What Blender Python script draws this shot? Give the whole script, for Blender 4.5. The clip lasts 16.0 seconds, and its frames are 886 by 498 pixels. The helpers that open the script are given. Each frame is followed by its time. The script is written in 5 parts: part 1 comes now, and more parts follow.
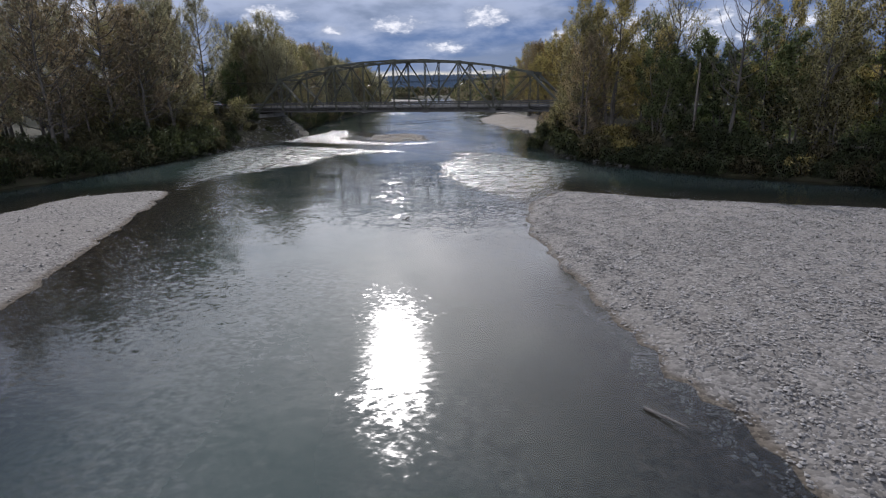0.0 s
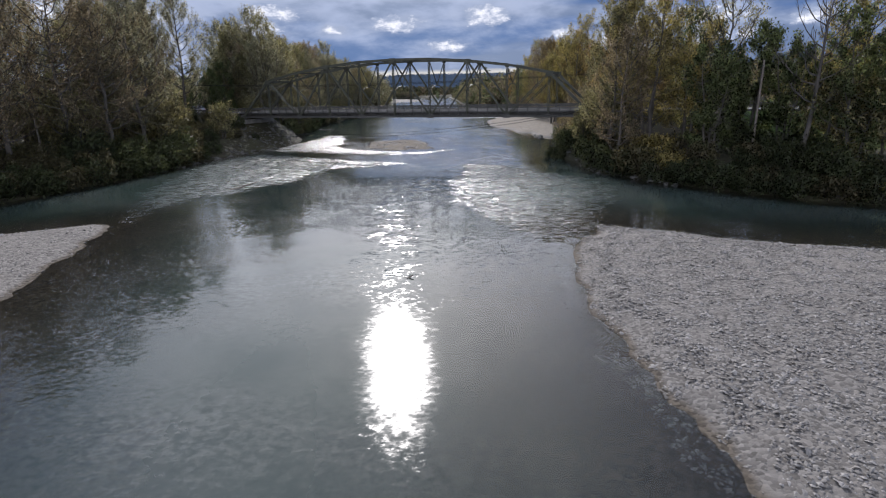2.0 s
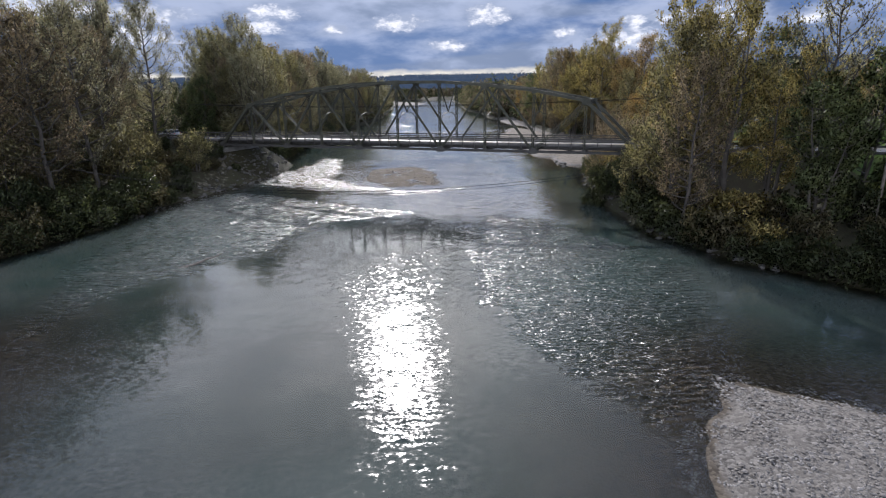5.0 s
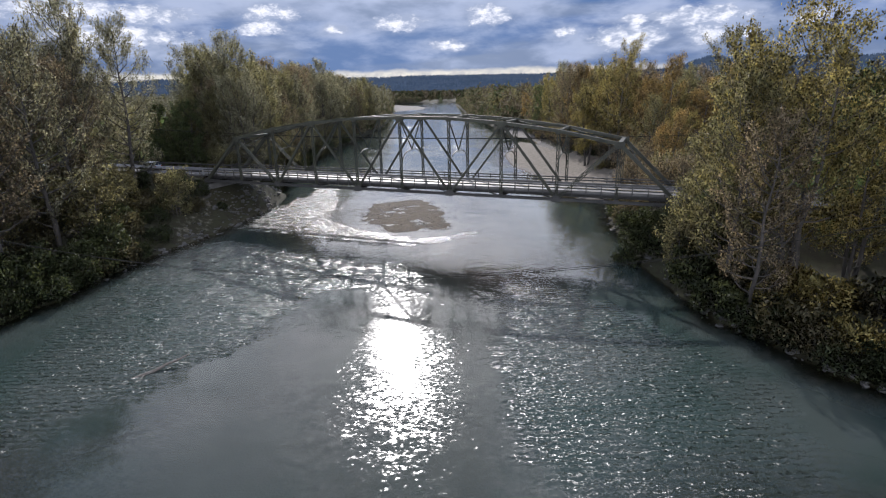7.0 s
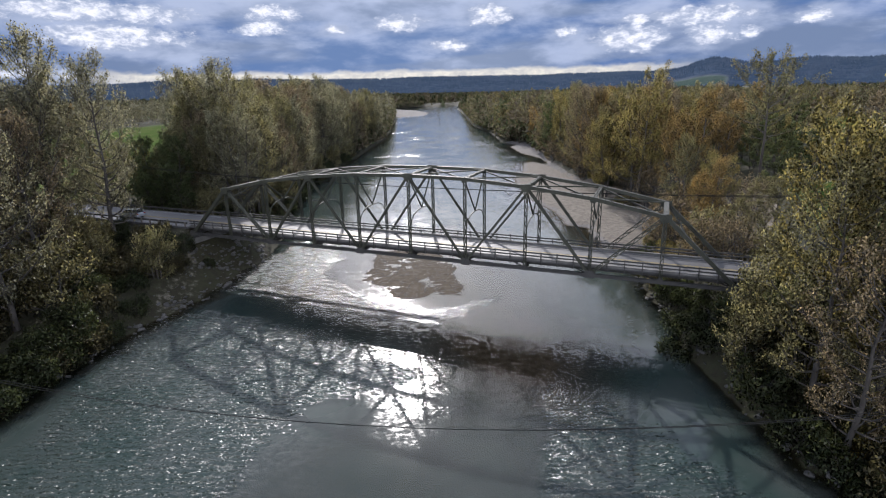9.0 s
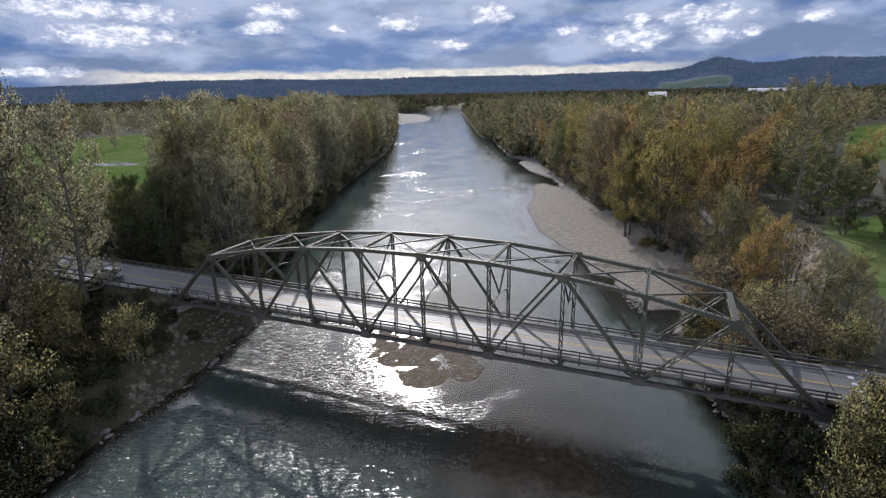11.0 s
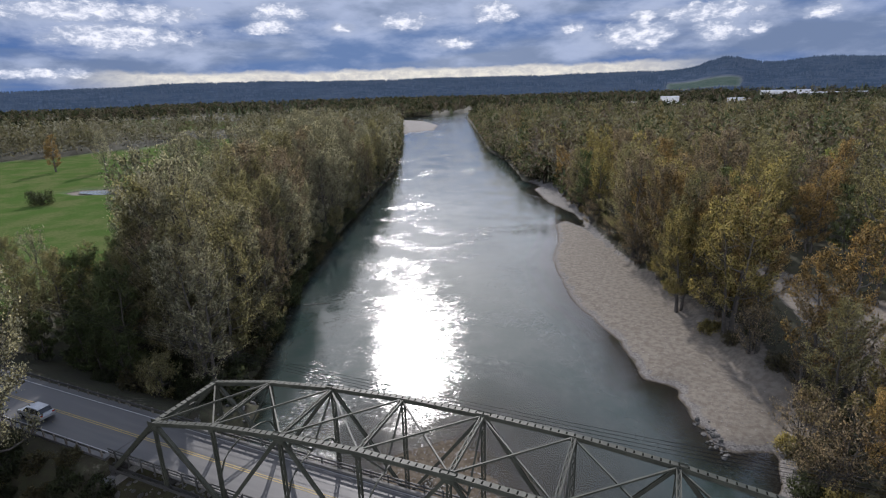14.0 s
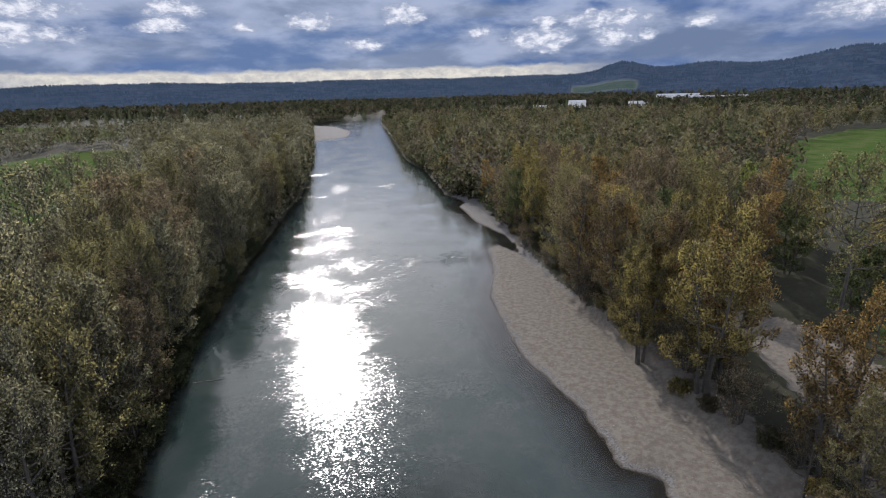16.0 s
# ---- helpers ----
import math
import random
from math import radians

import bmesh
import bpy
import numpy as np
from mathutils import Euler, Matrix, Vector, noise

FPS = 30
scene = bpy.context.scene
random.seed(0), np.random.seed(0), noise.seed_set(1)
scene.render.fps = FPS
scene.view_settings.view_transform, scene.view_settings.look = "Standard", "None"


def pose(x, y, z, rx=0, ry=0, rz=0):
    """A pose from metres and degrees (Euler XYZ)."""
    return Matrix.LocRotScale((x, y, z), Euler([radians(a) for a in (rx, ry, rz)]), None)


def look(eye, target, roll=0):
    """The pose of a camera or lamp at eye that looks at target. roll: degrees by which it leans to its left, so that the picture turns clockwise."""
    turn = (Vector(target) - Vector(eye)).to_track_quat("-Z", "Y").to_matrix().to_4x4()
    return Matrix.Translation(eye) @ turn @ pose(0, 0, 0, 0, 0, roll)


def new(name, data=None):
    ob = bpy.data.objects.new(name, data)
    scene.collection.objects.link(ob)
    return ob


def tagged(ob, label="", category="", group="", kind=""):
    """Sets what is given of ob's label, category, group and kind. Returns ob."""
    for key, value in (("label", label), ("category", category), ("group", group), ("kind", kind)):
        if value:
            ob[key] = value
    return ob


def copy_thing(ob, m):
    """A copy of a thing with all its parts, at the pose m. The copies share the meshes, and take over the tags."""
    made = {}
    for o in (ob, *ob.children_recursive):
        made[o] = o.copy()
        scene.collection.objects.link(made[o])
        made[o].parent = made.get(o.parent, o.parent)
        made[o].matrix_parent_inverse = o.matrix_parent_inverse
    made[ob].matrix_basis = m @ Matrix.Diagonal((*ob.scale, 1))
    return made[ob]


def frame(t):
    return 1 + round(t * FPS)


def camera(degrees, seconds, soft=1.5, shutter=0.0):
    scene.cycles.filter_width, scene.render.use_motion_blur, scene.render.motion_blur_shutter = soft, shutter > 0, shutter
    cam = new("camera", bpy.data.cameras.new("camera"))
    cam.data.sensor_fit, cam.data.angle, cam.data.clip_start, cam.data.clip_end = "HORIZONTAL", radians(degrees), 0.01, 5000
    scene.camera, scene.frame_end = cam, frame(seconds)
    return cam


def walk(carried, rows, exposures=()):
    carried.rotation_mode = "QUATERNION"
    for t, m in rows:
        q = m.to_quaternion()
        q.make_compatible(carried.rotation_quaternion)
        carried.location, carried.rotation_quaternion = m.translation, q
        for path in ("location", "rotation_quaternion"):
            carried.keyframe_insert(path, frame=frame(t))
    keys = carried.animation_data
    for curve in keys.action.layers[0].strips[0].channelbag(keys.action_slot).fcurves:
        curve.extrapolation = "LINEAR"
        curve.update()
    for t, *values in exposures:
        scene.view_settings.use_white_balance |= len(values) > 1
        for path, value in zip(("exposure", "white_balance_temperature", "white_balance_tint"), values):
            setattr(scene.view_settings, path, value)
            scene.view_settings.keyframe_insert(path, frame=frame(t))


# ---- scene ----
cam = camera(79.9, 16.0, 1.1)
PATH = [
    (0, (55.642, -109.395, 10.893), (54.919, -107.62, 10.324), -1.0),
    (0.5, (54.014, -105.981, 10.873), (53.289, -104.207, 10.303), -1.1),
    (1, (52.463, -102.839, 10.937), (51.736, -101.066, 10.366), -1.2),
    (1.5, (50.994, -99.896, 11.245), (50.266, -98.123, 10.673), -1.2),
    (2, (49.561, -96.996, 11.594), (48.832, -95.224, 11.022), -1.3),
    (2.5, (48.142, -94.064, 12.083), (47.412, -92.292, 11.511), -1.4),
    (3, (46.702, -91.251, 12.713), (45.97, -89.48, 12.14), -1.4),
    (3.5, (45.277, -88.64, 13.452), (44.546, -86.869, 12.88), -1.3),
    (4, (43.885, -86.059, 14.248), (43.156, -84.287, 13.675), -1.1),
    (6.5, (36.793, -72.651, 19.756), (36.058, -70.882, 19.182), -1.3),
    (7, (35.411, -70.062, 21.199), (34.677, -68.292, 20.625), -1.3),
    (7.5, (34.149, -67.575, 22.778), (33.414, -65.805, 22.204), -1.4),
    (8, (32.726, -65.05, 24.56), (31.991, -63.28, 23.986), -1.3),
    (8.5, (31.147, -62.602, 26.296), (30.413, -60.832, 25.722), -1.1),
    (9, (29.572, -59.857, 27.791), (28.834, -58.089, 27.217), -1.3),
    (11.5, (21.738, -46.51, 36.344), (20.995, -44.745, 35.766), -1.3),
    (12, (20.243, -43.621, 37.959), (19.498, -41.857, 37.381), -1.4),
    (12.5, (18.515, -40.364, 39.531), (17.769, -38.601, 38.953), -1.5),
    (13, (16.689, -36.835, 41.126), (15.941, -35.073, 40.547), -1.5),
    (13.5, (14.657, -33.023, 42.645), (13.904, -31.263, 42.064), -1.5),
    (14, (12.578, -28.965, 44.129), (11.819, -27.208, 43.549), -1.6),
    (14.5, (10.213, -24.59, 45.417), (9.448, -22.835, 44.836), -1.6),
    (15, (8.09, -20.337, 46.636), (7.372, -18.564, 46.052), -1.8),
    (15.5, (6.316, -15.831, 47.232), (5.743, -14.006, 46.648), -1.8),
    (16, (4.225, -10.796, 47.581), (3.757, -8.94, 46.999), -1.5),
]
walk(cam, [(t, look(eye, target, roll)) for t, eye, target, roll in PATH], [(0, 0.0, 6170, 15), (2, 0.12, 6170, 15), (6.5, 0.19, 6150, 15), (9, 0.22, 6150, 15), (12.5, 0.17, 6170, 15), (14.5, 0.03, 6170, 15), (16, -0.04, 6200, 15)])

# ---- light and air ----
SUN_AZ, SUN_EL = radians(28.0), radians(29.0)
sun_dir = Vector((-math.sin(SUN_AZ) * math.cos(SUN_EL), math.cos(SUN_AZ) * math.cos(SUN_EL), math.sin(SUN_EL)))
sun = new("sun", bpy.data.lights.new("sun", "SUN"))
sun.data.energy, sun.data.angle, sun.data.color = 4.8, radians(0.6), (1.0, 0.95, 0.88)
sun.matrix_world = look(sun_dir * 300, (0, 0, 0))


class Graph:
    """A node tree with short calls."""

    def __init__(self, tree):
        self.tree = tree
        tree.nodes.clear()

    def node(self, kind):
        return self.tree.nodes.new(kind)

    def put(self, socket, value):
        if isinstance(value, bpy.types.NodeSocket):
            self.tree.links.new(value, socket)
        elif value is not None:
            socket.default_value = value

    def math(self, op, a, b=None, c=None, clamp=False):
        n = self.node("ShaderNodeMath")
        n.operation, n.use_clamp = op, clamp
        for i, v in enumerate((a, b, c)):
            self.put(n.inputs[i], v)
        return n.outputs[0]

    def vmath(self, op, a, b=None):
        n = self.node("ShaderNodeVectorMath")
        n.operation = op
        self.put(n.inputs[0], a)
        if b is not None:
            self.put(n.inputs[1], b)
        return n.outputs[0]

    def mix(self, fac, a, b, blend="MIX"):
        n = self.node("ShaderNodeMix")
        n.data_type, n.blend_type = "RGBA", blend
        self.put(n.inputs[0], fac)
        self.put(n.inputs[6], a)
        self.put(n.inputs[7], b)
        return n.outputs[2]

    def step(self, v, lo, hi, out=(0.0, 1.0)):
        n = self.node("ShaderNodeMapRange")
        n.interpolation_type = "SMOOTHSTEP"
        for i, x in enumerate((v, lo, hi, *out)):
            self.put(n.inputs[i], x)
        return n.outputs[0]

    def noise(self, vec, scale, detail=4.0, rough=0.55, warp=0.0, colour=False):
        n = self.node("ShaderNodeTexNoise")
        self.put(n.inputs["Vector"], vec)
        n.inputs["Scale"].default_value, n.inputs["Detail"].default_value = scale, detail
        n.inputs["Roughness"].default_value, n.inputs["Distortion"].default_value = rough, warp
        return n.outputs["Color" if colour else "Fac"]

    def xyz(self, x, y, z=0.0):
        n = self.node("ShaderNodeCombineXYZ")
        for i, v in enumerate((x, y, z)):
            self.put(n.inputs[i], v)
        return n.outputs[0]


def rgb(r, g, b):
    return (r, g, b, 1.0)


def build_sky():
    world = bpy.data.worlds.new("sky")
    scene.world = world
    world.use_nodes = True
    g = Graph(world.node_tree)
    sky = g.node("ShaderNodeTexSky")
    sky.sky_type, sky.sun_disc, sky.sun_elevation, sky.sun_rotation = "NISHITA", False, SUN_EL, -SUN_AZ
    sky.air_density, sky.dust_density, sky.ozone_density = 1.0, 0.6, 2.0
    way = g.node("ShaderNodeTexCoord").outputs["Generated"]
    sep = g.node("ShaderNodeSeparateXYZ")
    g.put(sep.inputs[0], way)
    x, y, z = sep.outputs
    az = g.math("MULTIPLY", g.math("ARCTAN2", g.math("MULTIPLY", x, -1.0), y), 57.2958)
    el = g.math("MULTIPLY", g.math("ARCSINE", z), 57.2958)
    # the cloud deck, seen from below: noise on a level sheet, thinner and brighter round the sun
    flat = g.math("DIVIDE", 1.0, g.math("ADD", g.math("MAXIMUM", z, 0.0), 0.10))
    sheet = g.xyz(g.math("MULTIPLY", x, flat), g.math("MULTIPLY", y, flat))
    deck = g.noise(sheet, 0.9, 7.0, 0.58, 0.3)
    cover = g.step(deck, 0.36, 0.60)
    lit = g.step(g.noise(sheet, 1.7, 6.0, 0.6, 0.2), 0.36, 0.66)
    high = g.mix(lit, rgb(0.32, 0.41, 0.60), rgb(1.02, 1.12, 1.34))
    blue = g.mix(1.0, sky.outputs[0], rgb(0.12, 0.12, 0.12), "MULTIPLY")
    col = g.mix(g.math("MULTIPLY", cover, 0.9), blue, high)
    toward = g.node("ShaderNodeVectorMath")
    toward.operation = "DOT_PRODUCT"
    g.put(toward.inputs[0], way)
    toward.inputs[1].default_value = tuple(sun_dir)
    veil = g.math("POWER", g.math("MAXIMUM", toward.outputs["Value"], 0.0), 14.0)
    col = g.mix(veil, col, g.mix(lit, rgb(1.9, 1.9, 1.9), rgb(3.4, 3.3, 3.1)))
    # away from the sun, unseen: bright front-lit clouds added to fill the shade
    away = g.step(toward.outputs["Value"], 0.1, -0.7)
    col = g.mix(away, col, g.mix(lit, rgb(1.5, 1.6, 1.85), rgb(3.2, 3.2, 3.25)))
    # low sky: long grey-blue banks
    low = g.noise(g.xyz(g.math("MULTIPLY", az, 0.05), g.math("MULTIPLY", el, 0.30), 3.1), 1.0, 5.0, 0.5, 0.2)
    grain = g.noise(g.xyz(g.math("MULTIPLY", az, 0.16), g.math("MULTIPLY", el, 0.42), 7.0), 1.0, 6.0, 0.55, 0.15)
    fine = g.noise(g.xyz(g.math("MULTIPLY", az, 0.55), g.math("MULTIPLY", el, 1.0), 2.0), 1.0, 9.0, 0.68, 0.25)
    bank = g.mix(g.step(low, 0.40, 0.58), rgb(0.085, 0.165, 0.36), rgb(0.165, 0.225, 0.345))
    glow = g.step(g.math("ABSOLUTE", g.math("SUBTRACT", az, 27.0)), 26.0, 6.0)
    bank = g.mix(g.math("MULTIPLY", glow, 0.6), bank, g.mix(g.step(low, 0.40, 0.58), rgb(0.17, 0.25, 0.40), rgb(0.27, 0.33, 0.44)))
    bank = g.mix(g.math("MULTIPLY", g.step(g.math("ADD", grain, g.math("MULTIPLY", el, 0.026)), 0.50, 0.84), 0.85), bank, rgb(0.44, 0.51, 0.66))
    # cumulus heaps: azimuth, elevation, half width, half height
    shift = g.noise(g.xyz(g.math("MULTIPLY", az, 0.55), g.math("MULTIPLY", el, 1.1), 1.0), 1.0, 6.0, 0.68, 0.0, True)
    part_n = g.node("ShaderNodeSeparateXYZ")
    g.put(part_n.inputs[0], shift)
    heaps = None
    for a, e, w, h in ((38.7, 7.4, 2.9, 0.8), (39.8, 6.05, 2.5, 0.6), (32.7, 5.95, 1.1, 0.45), (26.6, 6.5, 2.5, 0.75), (21.3, 4.35, 2.1, 0.5), (17.6, 7.1, 2.3, 0.9),
                       (9.9, 5.2, 1.1, 0.5), (4.1, 4.4, 3.2, 1.3), (3.2, 6.0, 1.6, 0.5), (-2.0, 6.1, 5.0, 0.8), (-3.1, 4.5, 2.1, 1.0), (-6.2, 4.5, 1.0, 0.5),
                       (-10.8, 5.4, 1.4, 0.6), (52.0, 5.1, 6.0, 1.1), (54.2, 7.0, 8.8, 0.9), (58.6, 2.1, 4.1, 0.45), (72.0, 5.0, 6.0, 1.4), (-24.0, 5.5, 5.0, 1.0)):
        da = g.math("DIVIDE", g.math("ADD", g.math("SUBTRACT", az, a), g.math("MULTIPLY", g.math("SUBTRACT", part_n.outputs[0], 0.5), min(w * 1.4, 3.0))), w)
        de = g.math("DIVIDE", g.math("ADD", g.math("SUBTRACT", el, e), g.math("MULTIPLY", g.math("SUBTRACT", part_n.outputs[1], 0.5), min(h * 2.4, 1.6))), h)
        one = g.math("SUBTRACT", 1.2, g.math("ADD", g.math("MULTIPLY", da, da), g.math("MULTIPLY", de, de)))
        heaps = one if heaps is None else g.math("MAXIMUM", heaps, one)
    heaps = g.math("ADD", heaps, g.math("MULTIPLY", g.math("SUBTRACT", fine, 0.5), 3.0))
    # a grey skirt of thinner cloud, then the heaps, white where the light comes through
    skirt = g.step(g.math("ADD", heaps, g.math("MULTIPLY", g.math("SUBTRACT", grain, 0.5), 5.0)), -2.6, 0.9)
    bank = g.mix(g.math("MULTIPLY", skirt, 0.48), bank, g.mix(g.step(grain, 0.35, 0.65), rgb(0.24, 0.30, 0.43), rgb(0.42, 0.48, 0.60)))
    puff = g.noise(g.xyz(g.math("MULTIPLY", az, 0.8), g.math("MULTIPLY", el, 1.5), 5.0), 1.0, 8.0, 0.65, 0.3)
    white = g.mix(g.step(g.math("ADD", heaps, g.math("MULTIPLY", g.math("SUBTRACT", puff, 0.5), 5.5)), 0.1, 2.0), rgb(0.36, 0.42, 0.54), rgb(0.93, 0.94, 0.97))
    bank = g.mix(g.step(heaps, -0.15, 0.7), bank, white)
    # the bright strip under the deck
    rag = g.math("ADD", el, g.math("ADD", g.math("MULTIPLY", g.math("SUBTRACT", grain, 0.5), 1.6), g.math("MULTIPLY", g.math("SUBTRACT", fine, 0.5), 0.9)))
    strip = g.math("MULTIPLY", g.step(rag, 2.25, 1.75), g.math("MULTIPLY", g.step(az, 60.0, 48.0), g.step(az, -6.0, 6.0)))
    bank = g.mix(strip, bank, g.mix(g.step(fine, 0.35, 0.65), rgb(0.56, 0.55, 0.52), rgb(0.84, 0.80, 0.68)))
    col = g.mix(g.math("MAXIMUM", g.step(el, 8.0, 13.0), g.math("MULTIPLY", away, g.step(el, 0.0, 3.0))), bank, col)
    col = g.mix(g.step(el, 0.0, -2.0), col, rgb(0.10, 0.12, 0.14))
    back = g.node("ShaderNodeBackground")
    g.put(back.inputs[0], col)
    back.inputs[1].default_value = 1.0
    g.put(g.node("ShaderNodeOutputWorld").inputs[0], back.outputs[0])


build_sky()


# ---- materials ----
def material(name):
    m = bpy.data.materials.new(name)
    m.use_nodes = True
    g = Graph(m.node_tree)
    out = g.node("ShaderNodeOutputMaterial")
    return m, g, out


def principled(g, out, colour, rough=0.8, bump=None, strength=0.3, distance=0.05, metal=0.0, spec=0.5):
    b = g.node("ShaderNodeBsdfPrincipled")
    g.put(b.inputs["Base Color"], colour)
    g.put(b.inputs["Roughness"], rough)
    b.inputs["Metallic"].default_value = metal
    b.inputs["Specular IOR Level"].default_value = spec
    if bump is not None:
        n = g.node("ShaderNodeBump")
        g.put(n.inputs["Height"], bump)
        n.inputs["Strength"].default_value, n.inputs["Distance"].default_value = strength, distance
        g.put(b.inputs["Normal"], n.outputs[0])
    g.put(out.inputs[0], b.outputs[0])
    return b


def place(g):
    return g.node("ShaderNodeNewGeometry").outputs["Position"]


def speckled(name, a, b, scale, rough=0.8, fine=8.0, strength=0.3, distance=0.02, metal=0.0, spec=0.5):
    """A surface of two colours at two scales, with a fine relief."""
    m, g, out = material(name)
    p = place(g)
    big, small = g.noise(p, scale, 5.0), g.noise(p, scale * fine, 6.0, 0.65)
    col = g.mix(g.step(big, 0.35, 0.65), rgb(*a), rgb(*b))
    col = g.mix(g.step(small, 0.3, 0.7, (0.0, 0.55)), col, g.mix(0.5, rgb(*a), rgb(0.02, 0.02, 0.018)))
    principled(g, out, col, rough, small, strength, distance, metal, spec)
    return m


def leaf_material(name, a, b, c, through_light=0.56, gloss=0.22, grain=0.35, spots=0.3):
    """Leaves: three colours mixed leaf by leaf and tree by tree, half lit from behind."""
    m, g, out = material(name)
    geo = g.node("ShaderNodeNewGeometry")
    leaf, tree = geo.outputs["Random Per Island"], g.node("ShaderNodeObjectInfo").outputs["Random"]
    patch = g.noise(geo.outputs["Position"], grain, 3.0)
    col = g.mix(g.step(patch, 0.35, 0.65), rgb(*a), rgb(*b))
    col = g.mix(g.math("MULTIPLY", g.step(leaf, 0.5, 1.0), 0.34), col, rgb(*c))
    clump = g.step(g.noise(geo.outputs["Position"], grain * 2.4, 2.0), 0.36, 0.64, (0.0, 0.42))
    tone = g.math("ADD", g.math("ADD", 0.56, clump), g.math("ADD", g.math("MULTIPLY", leaf, spots * 0.6), g.math("MULTIPLY", tree, 0.36)))
    col = g.mix(1.0, col, g.xyz(tone, tone, tone), "MULTIPLY")
    face = g.node("ShaderNodeBsdfPrincipled")
    g.put(face.inputs["Base Color"], col)
    face.inputs["Roughness"].default_value, face.inputs["Specular IOR Level"].default_value = 0.5, gloss
    back = g.node("ShaderNodeBsdfTranslucent")
    g.put(back.inputs[0], g.mix(1.0, col, rgb(1.12, 1.06, 0.78), "MULTIPLY"))
    both = g.node("ShaderNodeMixShader")
    both.inputs[0].default_value = through_light
    g.put(both.inputs[1], face.outputs[0])
    g.put(both.inputs[2], back.outputs[0])
    g.put(out.inputs[0], both.outputs[0])
    return m


TONES = {
    "silver": ((0.31, 0.30, 0.205), (0.25, 0.24, 0.155), (0.46, 0.45, 0.36)),
    "olive": ((0.215, 0.205, 0.098), (0.25, 0.228, 0.118), (0.38, 0.36, 0.22)),
    "green": ((0.085, 0.112, 0.045), (0.11, 0.135, 0.055), (0.21, 0.23, 0.12)),
    "yellow": ((0.31, 0.255, 0.09), (0.25, 0.22, 0.085), (0.42, 0.36, 0.17)),
    "orange": ((0.35, 0.235, 0.088), (0.27, 0.196, 0.086), (0.48, 0.35, 0.17)),
    "russet": ((0.25, 0.196, 0.13), (0.20, 0.164, 0.104), (0.38, 0.32, 0.24)),
    "shrub": ((0.042, 0.055, 0.025), (0.056, 0.068, 0.03), (0.09, 0.10, 0.055)),
    "bramble": ((0.085, 0.078, 0.042), (0.105, 0.092, 0.05), (0.15, 0.135, 0.08)),
    "lime": ((0.25, 0.28, 0.085), (0.19, 0.235, 0.07), (0.36, 0.38, 0.17)),
}
LEAF = {k: leaf_material(k + "_leaves", *v) for k, v in TONES.items()}
# far woods: leaf colours darkened and greyed, the shaded depth put into the colour
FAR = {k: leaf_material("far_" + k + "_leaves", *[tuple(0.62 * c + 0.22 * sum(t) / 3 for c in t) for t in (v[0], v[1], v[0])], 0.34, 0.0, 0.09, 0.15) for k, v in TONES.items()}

# farthest belt: darker, greyer copies again, shade and haze put into the colour
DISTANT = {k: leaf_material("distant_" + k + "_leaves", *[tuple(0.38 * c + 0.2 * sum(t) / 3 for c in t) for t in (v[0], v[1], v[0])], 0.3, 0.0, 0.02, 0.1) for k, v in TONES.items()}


def hazed_conifer_material():
    m, g, out = material("hazed_conifer_needles")
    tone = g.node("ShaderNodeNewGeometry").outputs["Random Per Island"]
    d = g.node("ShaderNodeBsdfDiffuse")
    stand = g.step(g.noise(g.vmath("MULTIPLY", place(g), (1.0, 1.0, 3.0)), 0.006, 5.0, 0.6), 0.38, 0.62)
    # needles tinted blue: the distance haze is put into the base colour
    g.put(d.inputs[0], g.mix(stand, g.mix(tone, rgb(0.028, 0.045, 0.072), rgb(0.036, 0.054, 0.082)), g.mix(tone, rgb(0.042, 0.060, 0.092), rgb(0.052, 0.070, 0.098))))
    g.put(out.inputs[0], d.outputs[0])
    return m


HAZED_CONIFER = hazed_conifer_material()
BARK = speckled("grey_bark", (0.045, 0.039, 0.033), (0.08, 0.071, 0.061), 1.2, 0.9)
PAINT = speckled("green_grey_bridge_paint", (0.036, 0.038, 0.027), (0.060, 0.062, 0.045), 0.9, 0.6, 10.0, 0.15, 0.01, spec=0.3)
DARK_STEEL = speckled("weathered_dark_steel", (0.030, 0.030, 0.028), (0.052, 0.050, 0.046), 1.1, 0.65)
CONCRETE = speckled("stained_concrete", (0.10, 0.097, 0.09), (0.18, 0.175, 0.165), 0.5, 0.85)
ROCK = speckled("river_rock", (0.05, 0.048, 0.043), (0.105, 0.10, 0.092), 0.7, 0.85, 6.0, 0.5, 0.05)
WIRE = speckled("wire_black", (0.012, 0.012, 0.012), (0.02, 0.02, 0.02), 3.0, 0.9, spec=0.05)
DRIFTWOOD = speckled("wet_driftwood", (0.09, 0.075, 0.06), (0.16, 0.14, 0.12), 2.0, 0.7)
YELLOW_LINE = speckled("yellow_road_paint", (0.30, 0.215, 0.05), (0.22, 0.165, 0.055), 2.0, 0.7)
WHITE_LINE = speckled("white_road_paint", (0.36, 0.36, 0.35), (0.26, 0.26, 0.25), 2.0, 0.7)
WHITE_WALL = speckled("pale_wall", (0.62, 0.62, 0.60), (0.7, 0.7, 0.68), 0.3, 0.7)
ROOF = speckled("grey_metal_roof", (0.28, 0.29, 0.31), (0.36, 0.37, 0.39), 0.2, 0.5)


